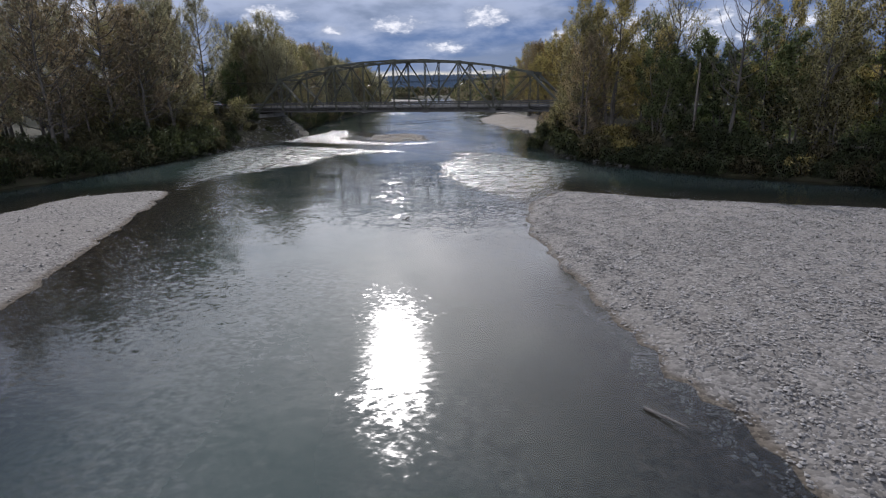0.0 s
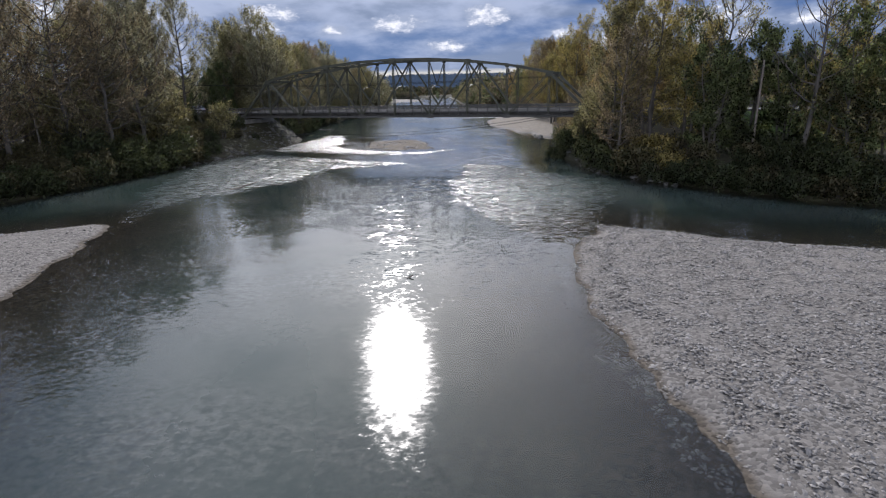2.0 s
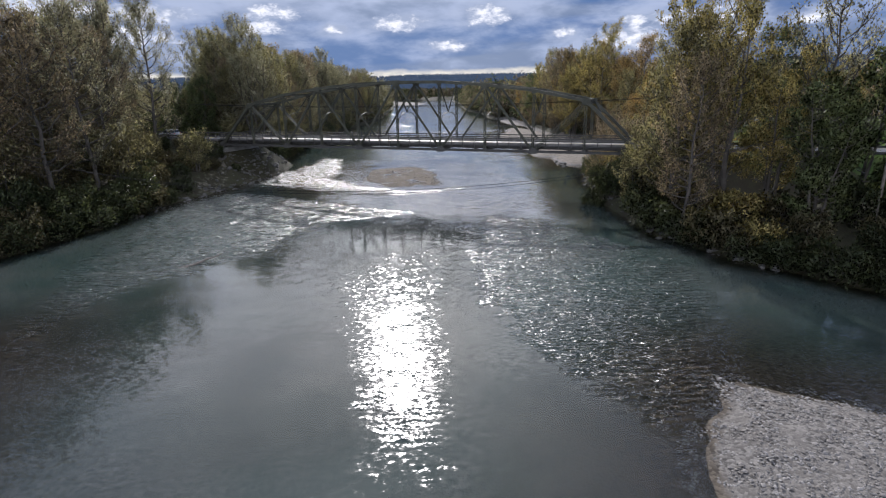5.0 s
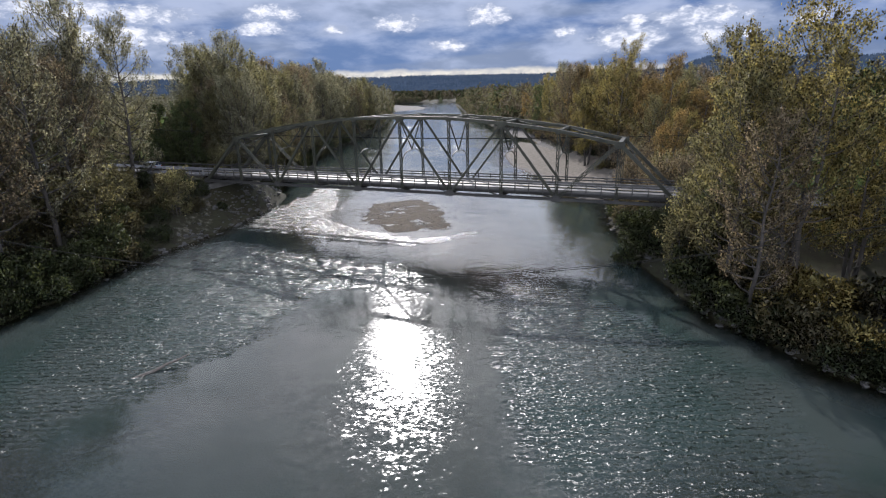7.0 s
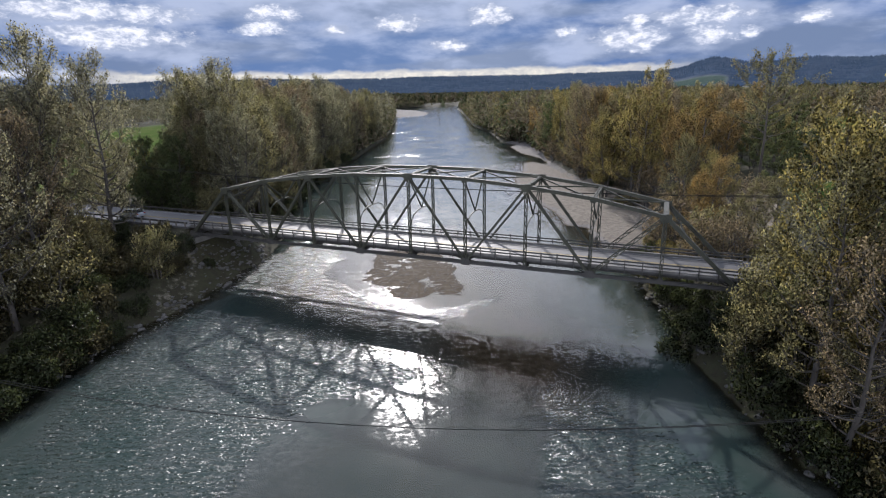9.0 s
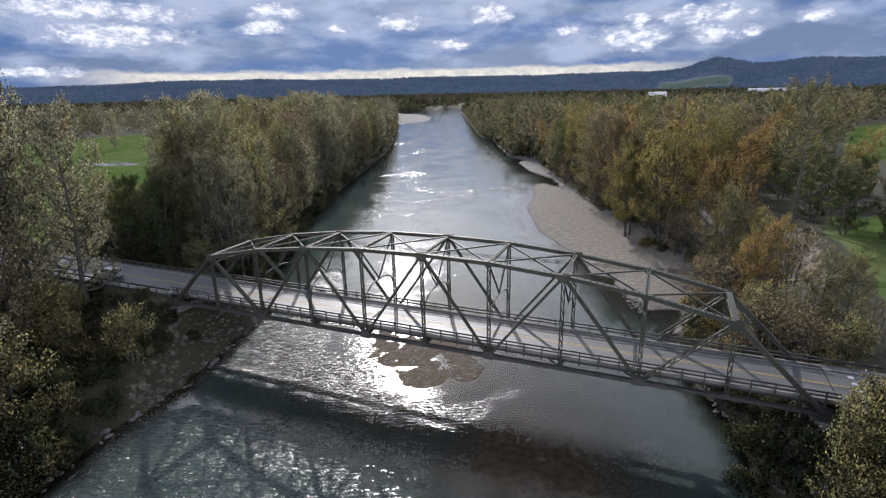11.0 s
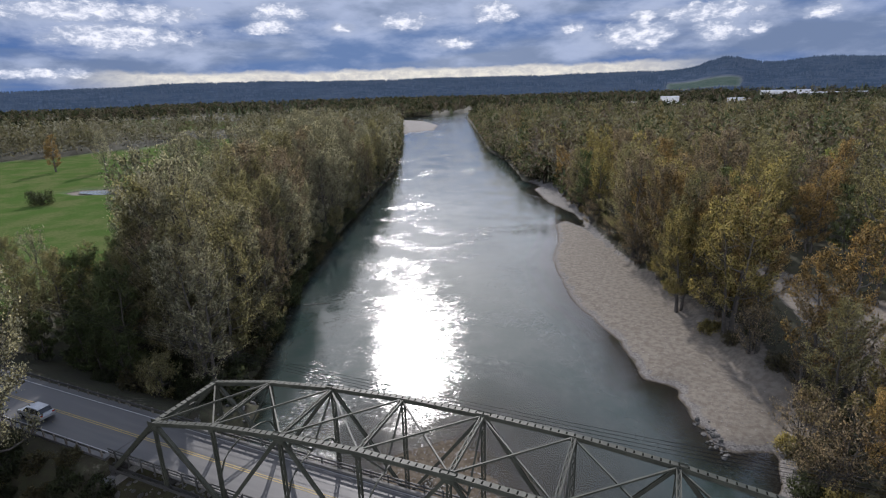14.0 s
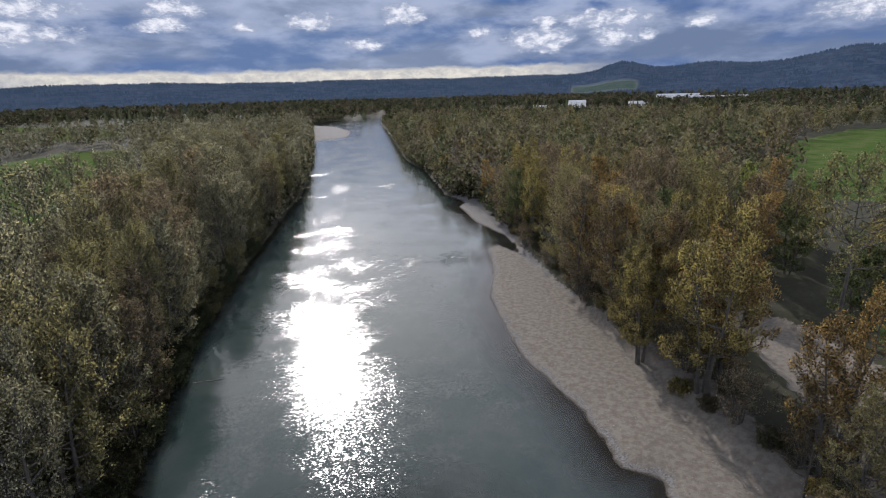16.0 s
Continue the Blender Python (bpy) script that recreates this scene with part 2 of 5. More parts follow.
def asphalt_material():
    m, g, out = material("worn_asphalt")
    p = place(g)
    grit, patch = g.noise(p, 14.0, 6.0, 0.7), g.noise(g.vmath("MULTIPLY", p, (0.12, 1.1, 1.0)), 1.0, 5.0)
    col = g.mix(g.step(patch, 0.35, 0.68), rgb(0.048, 0.048, 0.05), rgb(0.082, 0.08, 0.078))
    col = g.mix(g.step(grit, 0.3, 0.7, (0.0, 0.4)), col, rgb(0.06, 0.06, 0.06))
    principled(g, out, col, g.step(patch, 0.3, 0.7, (0.48, 0.62)), grit, 0.2, 0.006, 0.0, 0.35)
    return m


ASPHALT = asphalt_material()


def ground_material():
    """One sheet: leaf litter, river gravel, grass, mud and haze-blue far hills, by the masks that the plan gives each
    vertex.
    """
    m, g, out = material("river_land")
    p = place(g)
    at = g.node("ShaderNodeAttribute")
    at.attribute_name = "cover"
    sep = g.node("ShaderNodeSeparateColor")
    g.put(sep.inputs[0], at.outputs["Color"])
    gravel, grass, mud = sep.outputs
    fine, mid, big = g.noise(p, 9.0, 6.0, 0.7), g.noise(p, 1.1, 5.0, 0.6), g.noise(p, 0.09, 5.0, 0.6)
    cell = g.node("ShaderNodeTexVoronoi")
    cell.feature = "F1"
    g.put(cell.inputs["Vector"], p)
    cell.inputs["Scale"].default_value = 6.5
    grey = g.node("ShaderNodeSeparateColor")
    g.put(grey.inputs[0], cell.outputs["Color"])
    litter = g.mix(g.step(mid, 0.35, 0.65), rgb(0.028, 0.025, 0.016), rgb(0.036, 0.038, 0.019))
    litter = g.mix(g.step(fine, 0.45, 0.75, (0.0, 0.5)), litter, rgb(0.066, 0.05, 0.033))
    stones = g.mix(grey.outputs[0], rgb(0.06, 0.056, 0.051), rgb(0.19, 0.177, 0.162))
    stones = g.mix(g.step(mid, 0.4, 0.7, (0.0, 0.5)), stones, rgb(0.12, 0.11, 0.10))
    stones = g.mix(g.step(big, 0.45, 0.62, (0.0, 0.35)), stones, rgb(0.155, 0.142, 0.125))
    meadow = g.mix(g.step(big, 0.38, 0.62), rgb(0.05, 0.086, 0.022), rgb(0.085, 0.10, 0.038))
    meadow = g.mix(g.step(mid, 0.4, 0.72, (0.0, 0.6)), meadow, rgb(0.04, 0.064, 0.018))
    silt = g.mix(g.step(mid, 0.35, 0.65), rgb(0.112, 0.095, 0.075), rgb(0.165, 0.145, 0.118))
    # far slopes coloured blue to stand for distance haze
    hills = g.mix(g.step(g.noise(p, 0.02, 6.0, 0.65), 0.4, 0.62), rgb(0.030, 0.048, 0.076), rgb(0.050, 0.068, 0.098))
    rough_edge = g.math("MULTIPLY", g.math("SUBTRACT", mid, 0.5), 0.7)
    col = g.mix(g.step(g.math("ADD", grass, rough_edge), 0.4, 0.6), litter, meadow)
    col = g.mix(g.step(g.math("ADD", gravel, rough_edge), 0.4, 0.6), col, stones)
    col = g.mix(g.step(g.math("ADD", mud, rough_edge), 0.4, 0.6), col, silt)
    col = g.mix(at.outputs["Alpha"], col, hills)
    # soaked where the river stands or has just stood
    z = g.node("ShaderNodeSeparateXYZ")
    g.put(z.inputs[0], p)
    wet = g.step(g.math("ADD", z.outputs[2], g.math("MULTIPLY", g.math("SUBTRACT", mid, 0.5), 0.12)), 0.12, 0.02)
    col = g.mix(wet, col, g.mix(1.0, col, rgb(0.62, 0.57, 0.5), "MULTIPLY"))
    relief = g.math("ADD", g.math("MULTIPLY", cell.outputs["Distance"], -0.7), g.math("MULTIPLY", fine, 0.5))
    b = principled(g, out, col, g.math("SUBTRACT", 0.95, g.math("MULTIPLY", wet, 0.15)), relief, 0.7, 0.05, 0.0, 0.3)
    g.put(b.inputs["Specular IOR Level"], g.math("MULTIPLY", g.math("SUBTRACT", 1.0, g.math("MAXIMUM", g.math("MAXIMUM", at.outputs["Alpha"], grass), g.math("MULTIPLY", wet, 0.8))), 0.18))
    return m


def water_material():
    """River water: clear over the shallows, deep green elsewhere, with calm glides and broken riffles."""
    m, g, out = material("river_water")
    p = place(g)
    at = g.node("ShaderNodeAttribute")
    at.attribute_name = "flow"
    sep = g.node("ShaderNodeSeparateColor")
    g.put(sep.inputs[0], at.outputs["Color"])
    depth, riffle, chop = sep.outputs
    gust = g.noise(p, 0.06, 4.0, 0.6)
    along = g.node("ShaderNodeMapping")
    along.vector_type = "TEXTURE"
    g.put(along.inputs[0], p)
    along.inputs["Rotation"].default_value = (0, 0, radians(24))
    along.inputs["Scale"].default_value = (1.4, 1.0, 1.0)
    q = along.outputs[0]
    broken = g.math("MULTIPLY", g.step(riffle, 0.0, 0.3), g.step(g.math("ADD", riffle, g.math("MULTIPLY", g.math("SUBTRACT", g.noise(q, 0.6, 6.0, 0.65), 0.5), 1.9)), 0.2, 0.9))
    broken = g.math("MULTIPLY", broken, g.step(g.noise(q, 0.9, 3.0, 0.6), 0.38, 0.62, (0.6, 1.25)))
    shelter = g.step(at.outputs["Alpha"], 0.0, 1.0, (0.3, 1.0))
    calm = g.math("MULTIPLY", g.math("MULTIPLY", shelter, g.step(gust, 0.38, 0.64, (0.2, 1.4))), g.math("ADD", 1.0, g.math("MULTIPLY", chop, 0.48)))

    def slopes(scale, detail, rough, warp, amount):
        tilt = g.vmath("SUBTRACT", g.noise(q, scale, detail, rough, warp, True), (0.5, 0.5, 0.5))
        n = g.node("ShaderNodeVectorMath")
        n.operation = "SCALE"
        g.put(n.inputs[0], tilt)
        g.put(n.inputs["Scale"], amount)
        return n.outputs[0]

    tilt = slopes(0.25, 2.0, 0.5, 0.3, 0.04)
    tilt = g.vmath("ADD", tilt, slopes(1.0, 2.0, 0.5, 0.8, g.math("MULTIPLY", calm, 0.09)))
    tilt = g.vmath("ADD", tilt, slopes(3.6, 2.0, 0.55, 0.4, g.math("MULTIPLY", calm, 0.28)))
    tilt = g.vmath("ADD", tilt, slopes(10.0, 1.0, 0.5, 0.0, g.math("MULTIPLY", calm, 0.09)))
    tilt = g.vmath("ADD", tilt, slopes(2.6, 2.0, 0.55, 0.5, g.math("MULTIPLY", broken, 1.15)))
    tilt = g.vmath("ADD", tilt, slopes(8.0, 1.0, 0.5, 0.3, g.math("MULTIPLY", broken, 1.7)))
    # ranks of small standing waves across the current
    turned = g.node("ShaderNodeMapping")
    g.put(turned.inputs[0], p)
    turned.inputs["Rotation"].default_value = (0, 0, radians(66))
    rank = g.node("ShaderNodeTexWave")
    g.put(rank.inputs["Vector"], turned.outputs[0])
    for key, value in (("Scale", 0.56), ("Distortion", 6.0), ("Detail", 2.0), ("Detail Scale", 1.6), ("Detail Roughness", 0.6)):
        rank.inputs[key].default_value = value
    swing = g.math("MULTIPLY", g.math("MULTIPLY", g.math("SUBTRACT", rank.outputs["Fac"], 0.5), broken), 0.62)
    tilt = g.vmath("ADD", tilt, g.xyz(g.math("MULTIPLY", swing, 0.41), g.math("MULTIPLY", swing, -0.91)))
    flat_n = g.node("ShaderNodeSeparateXYZ")
    g.put(flat_n.inputs[0], tilt)
    normal = g.vmath("NORMALIZE", g.xyz(flat_n.outputs[0], flat_n.outputs[1], 1.0))
    deep = g.mix(g.step(g.noise(p, 0.12, 4.0), 0.35, 0.65), rgb(0.025, 0.039, 0.035), rgb(0.040, 0.050, 0.046))
    body = g.node("ShaderNodeBsdfDiffuse")
    g.put(body.inputs[0], deep)
    clear = g.node("ShaderNodeBsdfTransparent")
    clear.inputs[0].default_value = rgb(0.93, 0.90, 0.82)
    under = g.node("ShaderNodeMixShader")
    g.put(under.inputs[0], g.step(depth, 0.0, 1.0))
    g.put(under.inputs[1], clear.outputs[0])
    g.put(under.inputs[2], body.outputs[0])
    both = g.node("ShaderNodeMixShader")
    g.put(both.inputs[0], g.math("ADD", 0.36, g.math("MULTIPLY", broken, 0.14), clamp=True))
    for slot, rough in ((1, 0.05), (2, 0.175)):
        gloss = g.node("ShaderNodeBsdfGlossy")
        gloss.distribution = "BECKMANN"
        gloss.inputs[0].default_value = rgb(1, 1, 1)
        g.put(gloss.inputs["Roughness"], g.math("ADD", rough, g.math("MULTIPLY", broken, 0.12 if slot == 2 else 0.02)))
        g.put(gloss.inputs["Normal"], normal)
        g.put(both.inputs[slot], gloss.outputs[0])
    fres = g.node("ShaderNodeFresnel")
    fres.inputs[0].default_value = 1.33
    g.put(fres.inputs["Normal"], normal)
    top = g.node("ShaderNodeMixShader")
    g.put(top.inputs[0], fres.outputs[0])
    g.put(top.inputs[1], under.outputs[0])
    g.put(top.inputs[2], both.outputs[0])
    g.put(out.inputs[0], top.outputs[0])
    return m


GROUND, WATER = ground_material(), water_material()


# ---- mesh helpers ----
def part(name, bm, mat, parent=None, label=""):
    """Links a bmesh as one mesh object under a thing or a part."""
    me = bpy.data.meshes.new(name)
    bm.to_mesh(me)
    bm.free()
    me.materials.append(mat)
    ob = new(name, me)
    ob.parent = parent
    return tagged(ob, label)


def sheet_part(name, verts, faces, mat, parent=None, label="", smooth=False):
    me = bpy.data.meshes.new(name)
    me.from_pydata(verts, [], faces)
    me.materials.append(mat)
    if smooth:
        me.polygons.foreach_set("use_smooth", [True] * len(me.polygons))
    me.update()
    ob = new(name, me)
    ob.parent = parent
    return tagged(ob, label)


def add_box(bm, size, m):
    made = bmesh.ops.create_cube(bm, size=1.0)["verts"]
    bmesh.ops.transform(bm, matrix=m @ Matrix.Diagonal((*size, 1)), verts=made)


def frame_of(p, q, up=(0, 0, 1)):
    """A pose at the middle of p-q whose x axis runs along it and whose z axis leans to up."""
    p, q = Vector(p), Vector(q)
    ax = (q - p).normalized()
    side = Vector(up).cross(ax)
    side = side.normalized() if side.length > 1e-5 else Vector((0, 1, 0))
    top = ax.cross(side)
    m = Matrix((ax, side, top)).transposed().to_4x4()
    m.translation = (p + q) / 2
    return m, (q - p).length


def add_bar(bm, p, q, w, h, up=(0, 0, 1)):
    m, n = frame_of(p, q, up)
    add_box(bm, (n, w, h), m)


# ---- the plan of the land ----
LEFT_BANK = [(-40, -400), (-26, -130), (-19, -80), (-22, -55), (-24, -38), (-29, -20), (-30, -4), (-36, 12), (-47, 30), (-60, 54), (-68, 69), (-81, 102),
             (-97, 146), (-128, 230), (-215, 410), (-376, 725), (-370, 800), (-354, 880), (-345, 960), (-560, 1250)]
RIGHT_BANK = [(110, -400), (95, -130), (84, -60), (79, -37), (64, -34), (50, -27), (42, -19), (38, -10), (34, 4), (29.5, 14), (27, 28), (28, 46), (24, 53),
              (17, 72), (12, 83), (5.5, 102), (-5, 127), (-16, 158), (-34, 205), (-53, 225), (-80, 290), (-110, 345), (-215, 605), (-276, 750), (-300, 850), (-322, 940), (-500, 1250)]
RIVER = LEFT_BANK + RIGHT_BANK[::-1]
BAR_RIGHT = [(45.5, -50), (44.5, -58), (45, -63), (47, -69), (49.8, -74.7), (52.6, -80.1), (55, -84.8), (57.2, -88.5), (60.8, -94.1), (70, -108), (85, -150),
             (140, -150), (120, -56), (75, -51), (58, -52)]
BAR_LEFT = [(23.3, -93.8), (19.3, -88.2), (13, -79.3), (2.5, -64.5), (0, -63.3), (-6, -70), (-4, -79), (-2, -95), (5, -130), (45, -130)]
BAR_FAR = [(22, 35), (18.4, 42.3), (16.5, 48.9), (12, 50.2), (7.2, 62), (-3.8, 77.8), (-13.6, 104), (-16, 125), (-20, 142), (-18, 148), (-9, 138), (4, 112), (30, 66), (36, 40)]
BAR_SPIT = [(-42, 202), (-30, 176), (-14, 155), (-4, 150), (-20, 205), (-40, 220)]
GLIDE = [(4, -56), (2, -44), (6, -30), (14, -17), (21, -18), (23, -30), (27, -44), (31, -58), (20, -70), (8, -62)]
BAR_BEND = [(-250, 480), (-368, 705), (-325, 690), (-262, 600), (-232, 520)]
SHOAL = [(-17, 20), (-10, 27), (-2, 20), (5.5, 5.5), (-2, 1), (-11.5, 6)]
SHOAL_SMALL = [(9, -1), (10.8, 2.6), (16.8, -1.4), (20.5, -10), (20.3, -13.5), (17, -13.5), (10.2, -9)]
MUD = [(35, 112), (44, 100), (54, 92), (54, 76), (51, 54), (44, 31), (38, 40), (40, 62), (37, 80), (33, 100)]
FIELDS = [[(-105, 22), (-108, 56), (-126, 82), (-138, 125), (-166, 166), (-218, 224), (-294, 294), (-368, 380), (-420, 360), (-395, 280), (-420, 180), (-330, 40), (-160, 18)],
          [(93, 220), (121, 215), (240, 430), (330, 560), (250, 560), (136, 403)],
          [(56, 22), (57, 60), (60, 95), (76, 110), (120, 100), (130, 20), (85, -12), (62, -8)],
          [(-900, 500), (-560, 420), (-500, 520), (-620, 640), (-900, 700)]]
TRACK = [(-53.5, 7.7), (-47.6, 12.8), (-35.7, -0.7), (-25.7, -13.4), (-31.9, -15.8), (-38.9, -4.4)]
POOL = [(-246, 126), (-236, 140), (-218, 139), (-216, 128), (-232, 122)]
ROAD_Y, DECK_Z = 3.88, 7.9


def inside_by(X, Y, poly):
    """Signed distance to a polygon's edge: positive inside."""
    best, inside = np.full(X.shape, 1e9), np.zeros(X.shape, bool)
    n = len(poly)
    for i in range(n):
        (ax, ay), (bx, by) = poly[i], poly[(i + 1) % n]
        dx, dy = bx - ax, by - ay
        t = np.clip(((X - ax) * dx + (Y - ay) * dy) / (dx * dx + dy * dy), 0, 1)
        best = np.minimum(best, np.hypot(X - ax - t * dx, Y - ay - t * dy))
        cross = (ay > Y) != (by > Y)
        with np.errstate(divide="ignore", invalid="ignore"):
            inside ^= cross & (X < (bx - ax) * (Y - ay) / (by - ay) + ax)
    return np.where(inside, best, -best)


def waves(X, Y, size, seed):
    """Cheap smooth noise about -1 to 1."""
    r = np.random.RandomState(seed)
    out = np.zeros(np.shape(X))
    for k in range(7):
        a, f, ph = r.uniform(0, 6.28), (0.7 + 0.35 * k) / size, r.uniform(0, 6.28)
        out += np.sin((X * math.cos(a) + Y * math.sin(a)) * f * 6.28 + ph + 1.3 * np.sin((Y * math.cos(a) - X * math.sin(a)) * f * 4.1 + ph * 2)) / (1 + 0.4 * k)
    return out / 3.0


def smooth(v, lo, hi):
    t = np.clip((v - lo) / (hi - lo), 0, 1)
    return t * t * (3 - 2 * t)


def land(X, Y):
    """Height of the ground, and its cover as gravel, grass, mud and haze-blue hill."""
    X, Y = np.asarray(X, float), np.asarray(Y, float)
    ragged = 0.8 * waves(X, Y, 9, 4) + 0.35 * waves(X, Y, 3.1, 5)
    d = inside_by(X, Y, RIVER) + ragged
    bank = 3.0 * smooth(-d, -0.2, 5.5) + 0.35 * waves(X, Y, 40, 1) * smooth(-d, 5, 30) + 0.25 * waves(X, Y, 5, 2) * smooth(-d, 0, 4)
    bed = -np.clip(0.30 * d, 0, 1.9)
    gravel = np.zeros(X.shape)
    mini = 0.5 * waves(X, Y, 5.5, 8) + 0.3 * waves(X, Y, 1.7, 9)
    for poly, top, fall in ((BAR_RIGHT, 0.9, 0.075), (BAR_LEFT, 0.8, 0.075), (BAR_FAR, 1.0, 0.13), (BAR_SPIT, 0.6, 0.12), (BAR_BEND, 0.5, 0.06), (SHOAL, 0.016, 0.05), (SHOAL_SMALL, -0.03, 0.10), (GLIDE, -0.72, 0.08)):
        b = inside_by(X, Y, poly) + mini
        rise = (top + 0.15) * smooth(b, -1.5, 14) * 0.55 + 0.45 * top * smooth(b, -0.3, 2.5) if top > 0.3 else top * smooth(b, -1, 1.5) + 0.024 * waves(X, Y, 6.5, 14)
        edge = -0.02
        if top < -0.2:
            rise, edge = top + 0.06 * waves(X, Y, 6.5, 14), top
        bar = np.where(b > 0, rise + 0.05 * waves(X, Y, 2.3, 11) * smooth(b, 0, 3), fall * np.minimum(b, 0) + edge)
        keep = smooth(d, -3.0, 1.0) if top > 0.3 else 1.0
        bed = np.where(keep > 0.02, np.maximum(bed, bar), bed)
        gravel = np.maximum(gravel, smooth(b, -14, -6))
    z = np.where(d > 0, bed, np.maximum(bank, np.where(d > -3, np.minimum(bed, 1.0), -9)))
    sand = 0.85 * smooth(inside_by(X, Y, BAR_FAR) + 2 * mini, -1.0, 3.0)
    mud = smooth(inside_by(X, Y, MUD) + mini * 2, -2, 2)
    z = z * (1 - mud) + (1.0 + 0.15 * mini) * mud
    shoal = np.maximum(smooth(inside_by(X, Y, SHOAL), -4, 0), smooth(inside_by(X, Y, SHOAL_SMALL), -2, 0))
    grass = np.zeros(X.shape)
    for poly in FIELDS:
        grass = np.maximum(grass, smooth(inside_by(X, Y, poly) + 3 * waves(X, Y, 30, 6), -3, 3))
    track = 0.42 * smooth(inside_by(X, Y, TRACK) + mini, -1.5, 1.0)
    pool = smooth(inside_by(X, Y, POOL), -2, 2)
    z = np.where(grass > 0.5, 3.0 + 0.3 * waves(X, Y, 60, 1), z) - 1.2 * pool
    # road banks on both sides of the bridge
    off = np.abs(Y - ROAD_Y)
    crest = np.where(np.abs(X) > 39.5, DECK_Z - 0.35, DECK_Z - 0.35 - 1.2 * (39.5 - np.abs(X)))
    fill = crest - 0.55 * np.maximum(off - 5.2, 0)
    banked = (np.abs(X) > 33) & (fill > z)
    z = np.where(banked, fill, z)
    gravel = np.where(banked, 0.0, gravel)
    # the valley's rim
    r, a = np.hypot(X, Y), np.degrees(np.arctan2(-X, Y))
    rim = 92 + 4 * waves(a, a * 0 + 3, 17, 21) + 2.5 * waves(a, a * 0 + 1, 5, 22) - 24 * smooth(a, 46, 68)
    rim = rim + 50 * np.exp(-((a + 4.2) / 2.3) ** 2) + 22 * smooth(-a, 2, 10) + 16 * np.exp(-((a + 12) / 3.0) ** 2) + 58 * np.exp(-((a + 23.5) / 4.5) ** 2)
    z = z + (rim - 3) * smooth(r, 1750, 2900) * smooth(Y, -200, 900)
    gravel = np.where(d > -0.5, np.maximum(gravel, np.where(banked, 0.0, 0.6) * smooth(d, 0.0, 1.0) * smooth(r, 260, 160)), gravel * smooth(-d, 3.0, 1.0))
    # share of the painted haze blue, growing with distance, thinner over the pasture
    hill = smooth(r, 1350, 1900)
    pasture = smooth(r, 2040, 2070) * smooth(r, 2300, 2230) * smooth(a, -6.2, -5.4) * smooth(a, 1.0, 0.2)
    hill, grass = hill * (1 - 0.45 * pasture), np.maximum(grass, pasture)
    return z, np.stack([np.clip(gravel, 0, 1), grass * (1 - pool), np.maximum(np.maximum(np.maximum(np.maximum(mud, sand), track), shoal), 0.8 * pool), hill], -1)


def spread(lo, hi, fine_lo, fine_hi, step, grow):
    """Grid lines: even between fine_lo and fine_hi, widening outside."""
    line, a, s = [], fine_hi, step
    while a < hi:
        s *= grow
        a += s
        line.append(a)
    back, a, s = [], fine_lo, step
    while a > lo:
        s *= grow
        a -= s
        back.append(a)
    return np.array(back[::-1] + list(np.arange(fine_lo, fine_hi + 0.01, step)) + line)


def grid_faces(nx, ny):
    i = (np.arange(ny - 1)[:, None] * nx + np.arange(nx - 1)).ravel()
    return np.stack([i, i + 1, i + nx + 1, i + nx], -1)


def colour_layer(me, name, rows):
    layer = me.color_attributes.new(name, "FLOAT_COLOR", "POINT")
    layer.data.foreach_set("color", rows.astype(np.float32).ravel())


GROUND_GRID = []


def build_land():
    xs, ys = spread(-3200, 3000, -100, 95, 1.25, 1.045), spread(-600, 3900, -112, 110, 1.25, 1.035)
    X, Y = np.meshgrid(xs, ys)
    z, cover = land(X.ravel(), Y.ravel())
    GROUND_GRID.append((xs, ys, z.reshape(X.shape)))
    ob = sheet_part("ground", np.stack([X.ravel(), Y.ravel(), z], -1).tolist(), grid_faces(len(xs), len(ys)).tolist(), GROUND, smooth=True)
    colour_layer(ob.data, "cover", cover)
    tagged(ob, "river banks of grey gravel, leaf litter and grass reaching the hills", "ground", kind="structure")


RIFFLES = [[(2.3, -64), (-3, -58), (-13, -49), (-19, -38), (-26, -27), (-31, -15), (-24, -10), (-6, -13), (9, -16), (6, -21), (1, -24), (2, -30), (2.5, -37), (1.5, -46), (-1, -50), (1, -57)],
           [(20, -14), (27, -15), (36, -20.5), (43, -26), (46, -31), (45.5, -48), (44, -57), (40, -55), (33, -48.5), (28.2, -42), (24.5, -33), (22.5, -24)],
           [(-30, -4), (-34, 10), (-35, 22), (-40, 36), (-33, 33), (-23, 18), (-18, 6), (-8, 0.5), (3, -1.5), (9.5, 6.5), (10, 4.5), (6.5, -3), (-1, -6.5), (-11, -6)],
           [(22, -52), (22.5, -44), (29, -51), (34.5, -62), (36.3, -67.5), (33.5, -68), (28, -62)],
           [(-3.6, -48.5), (-0.6, -48), (1.2, -45), (0.2, -43), (-2.4, -44.5)]]


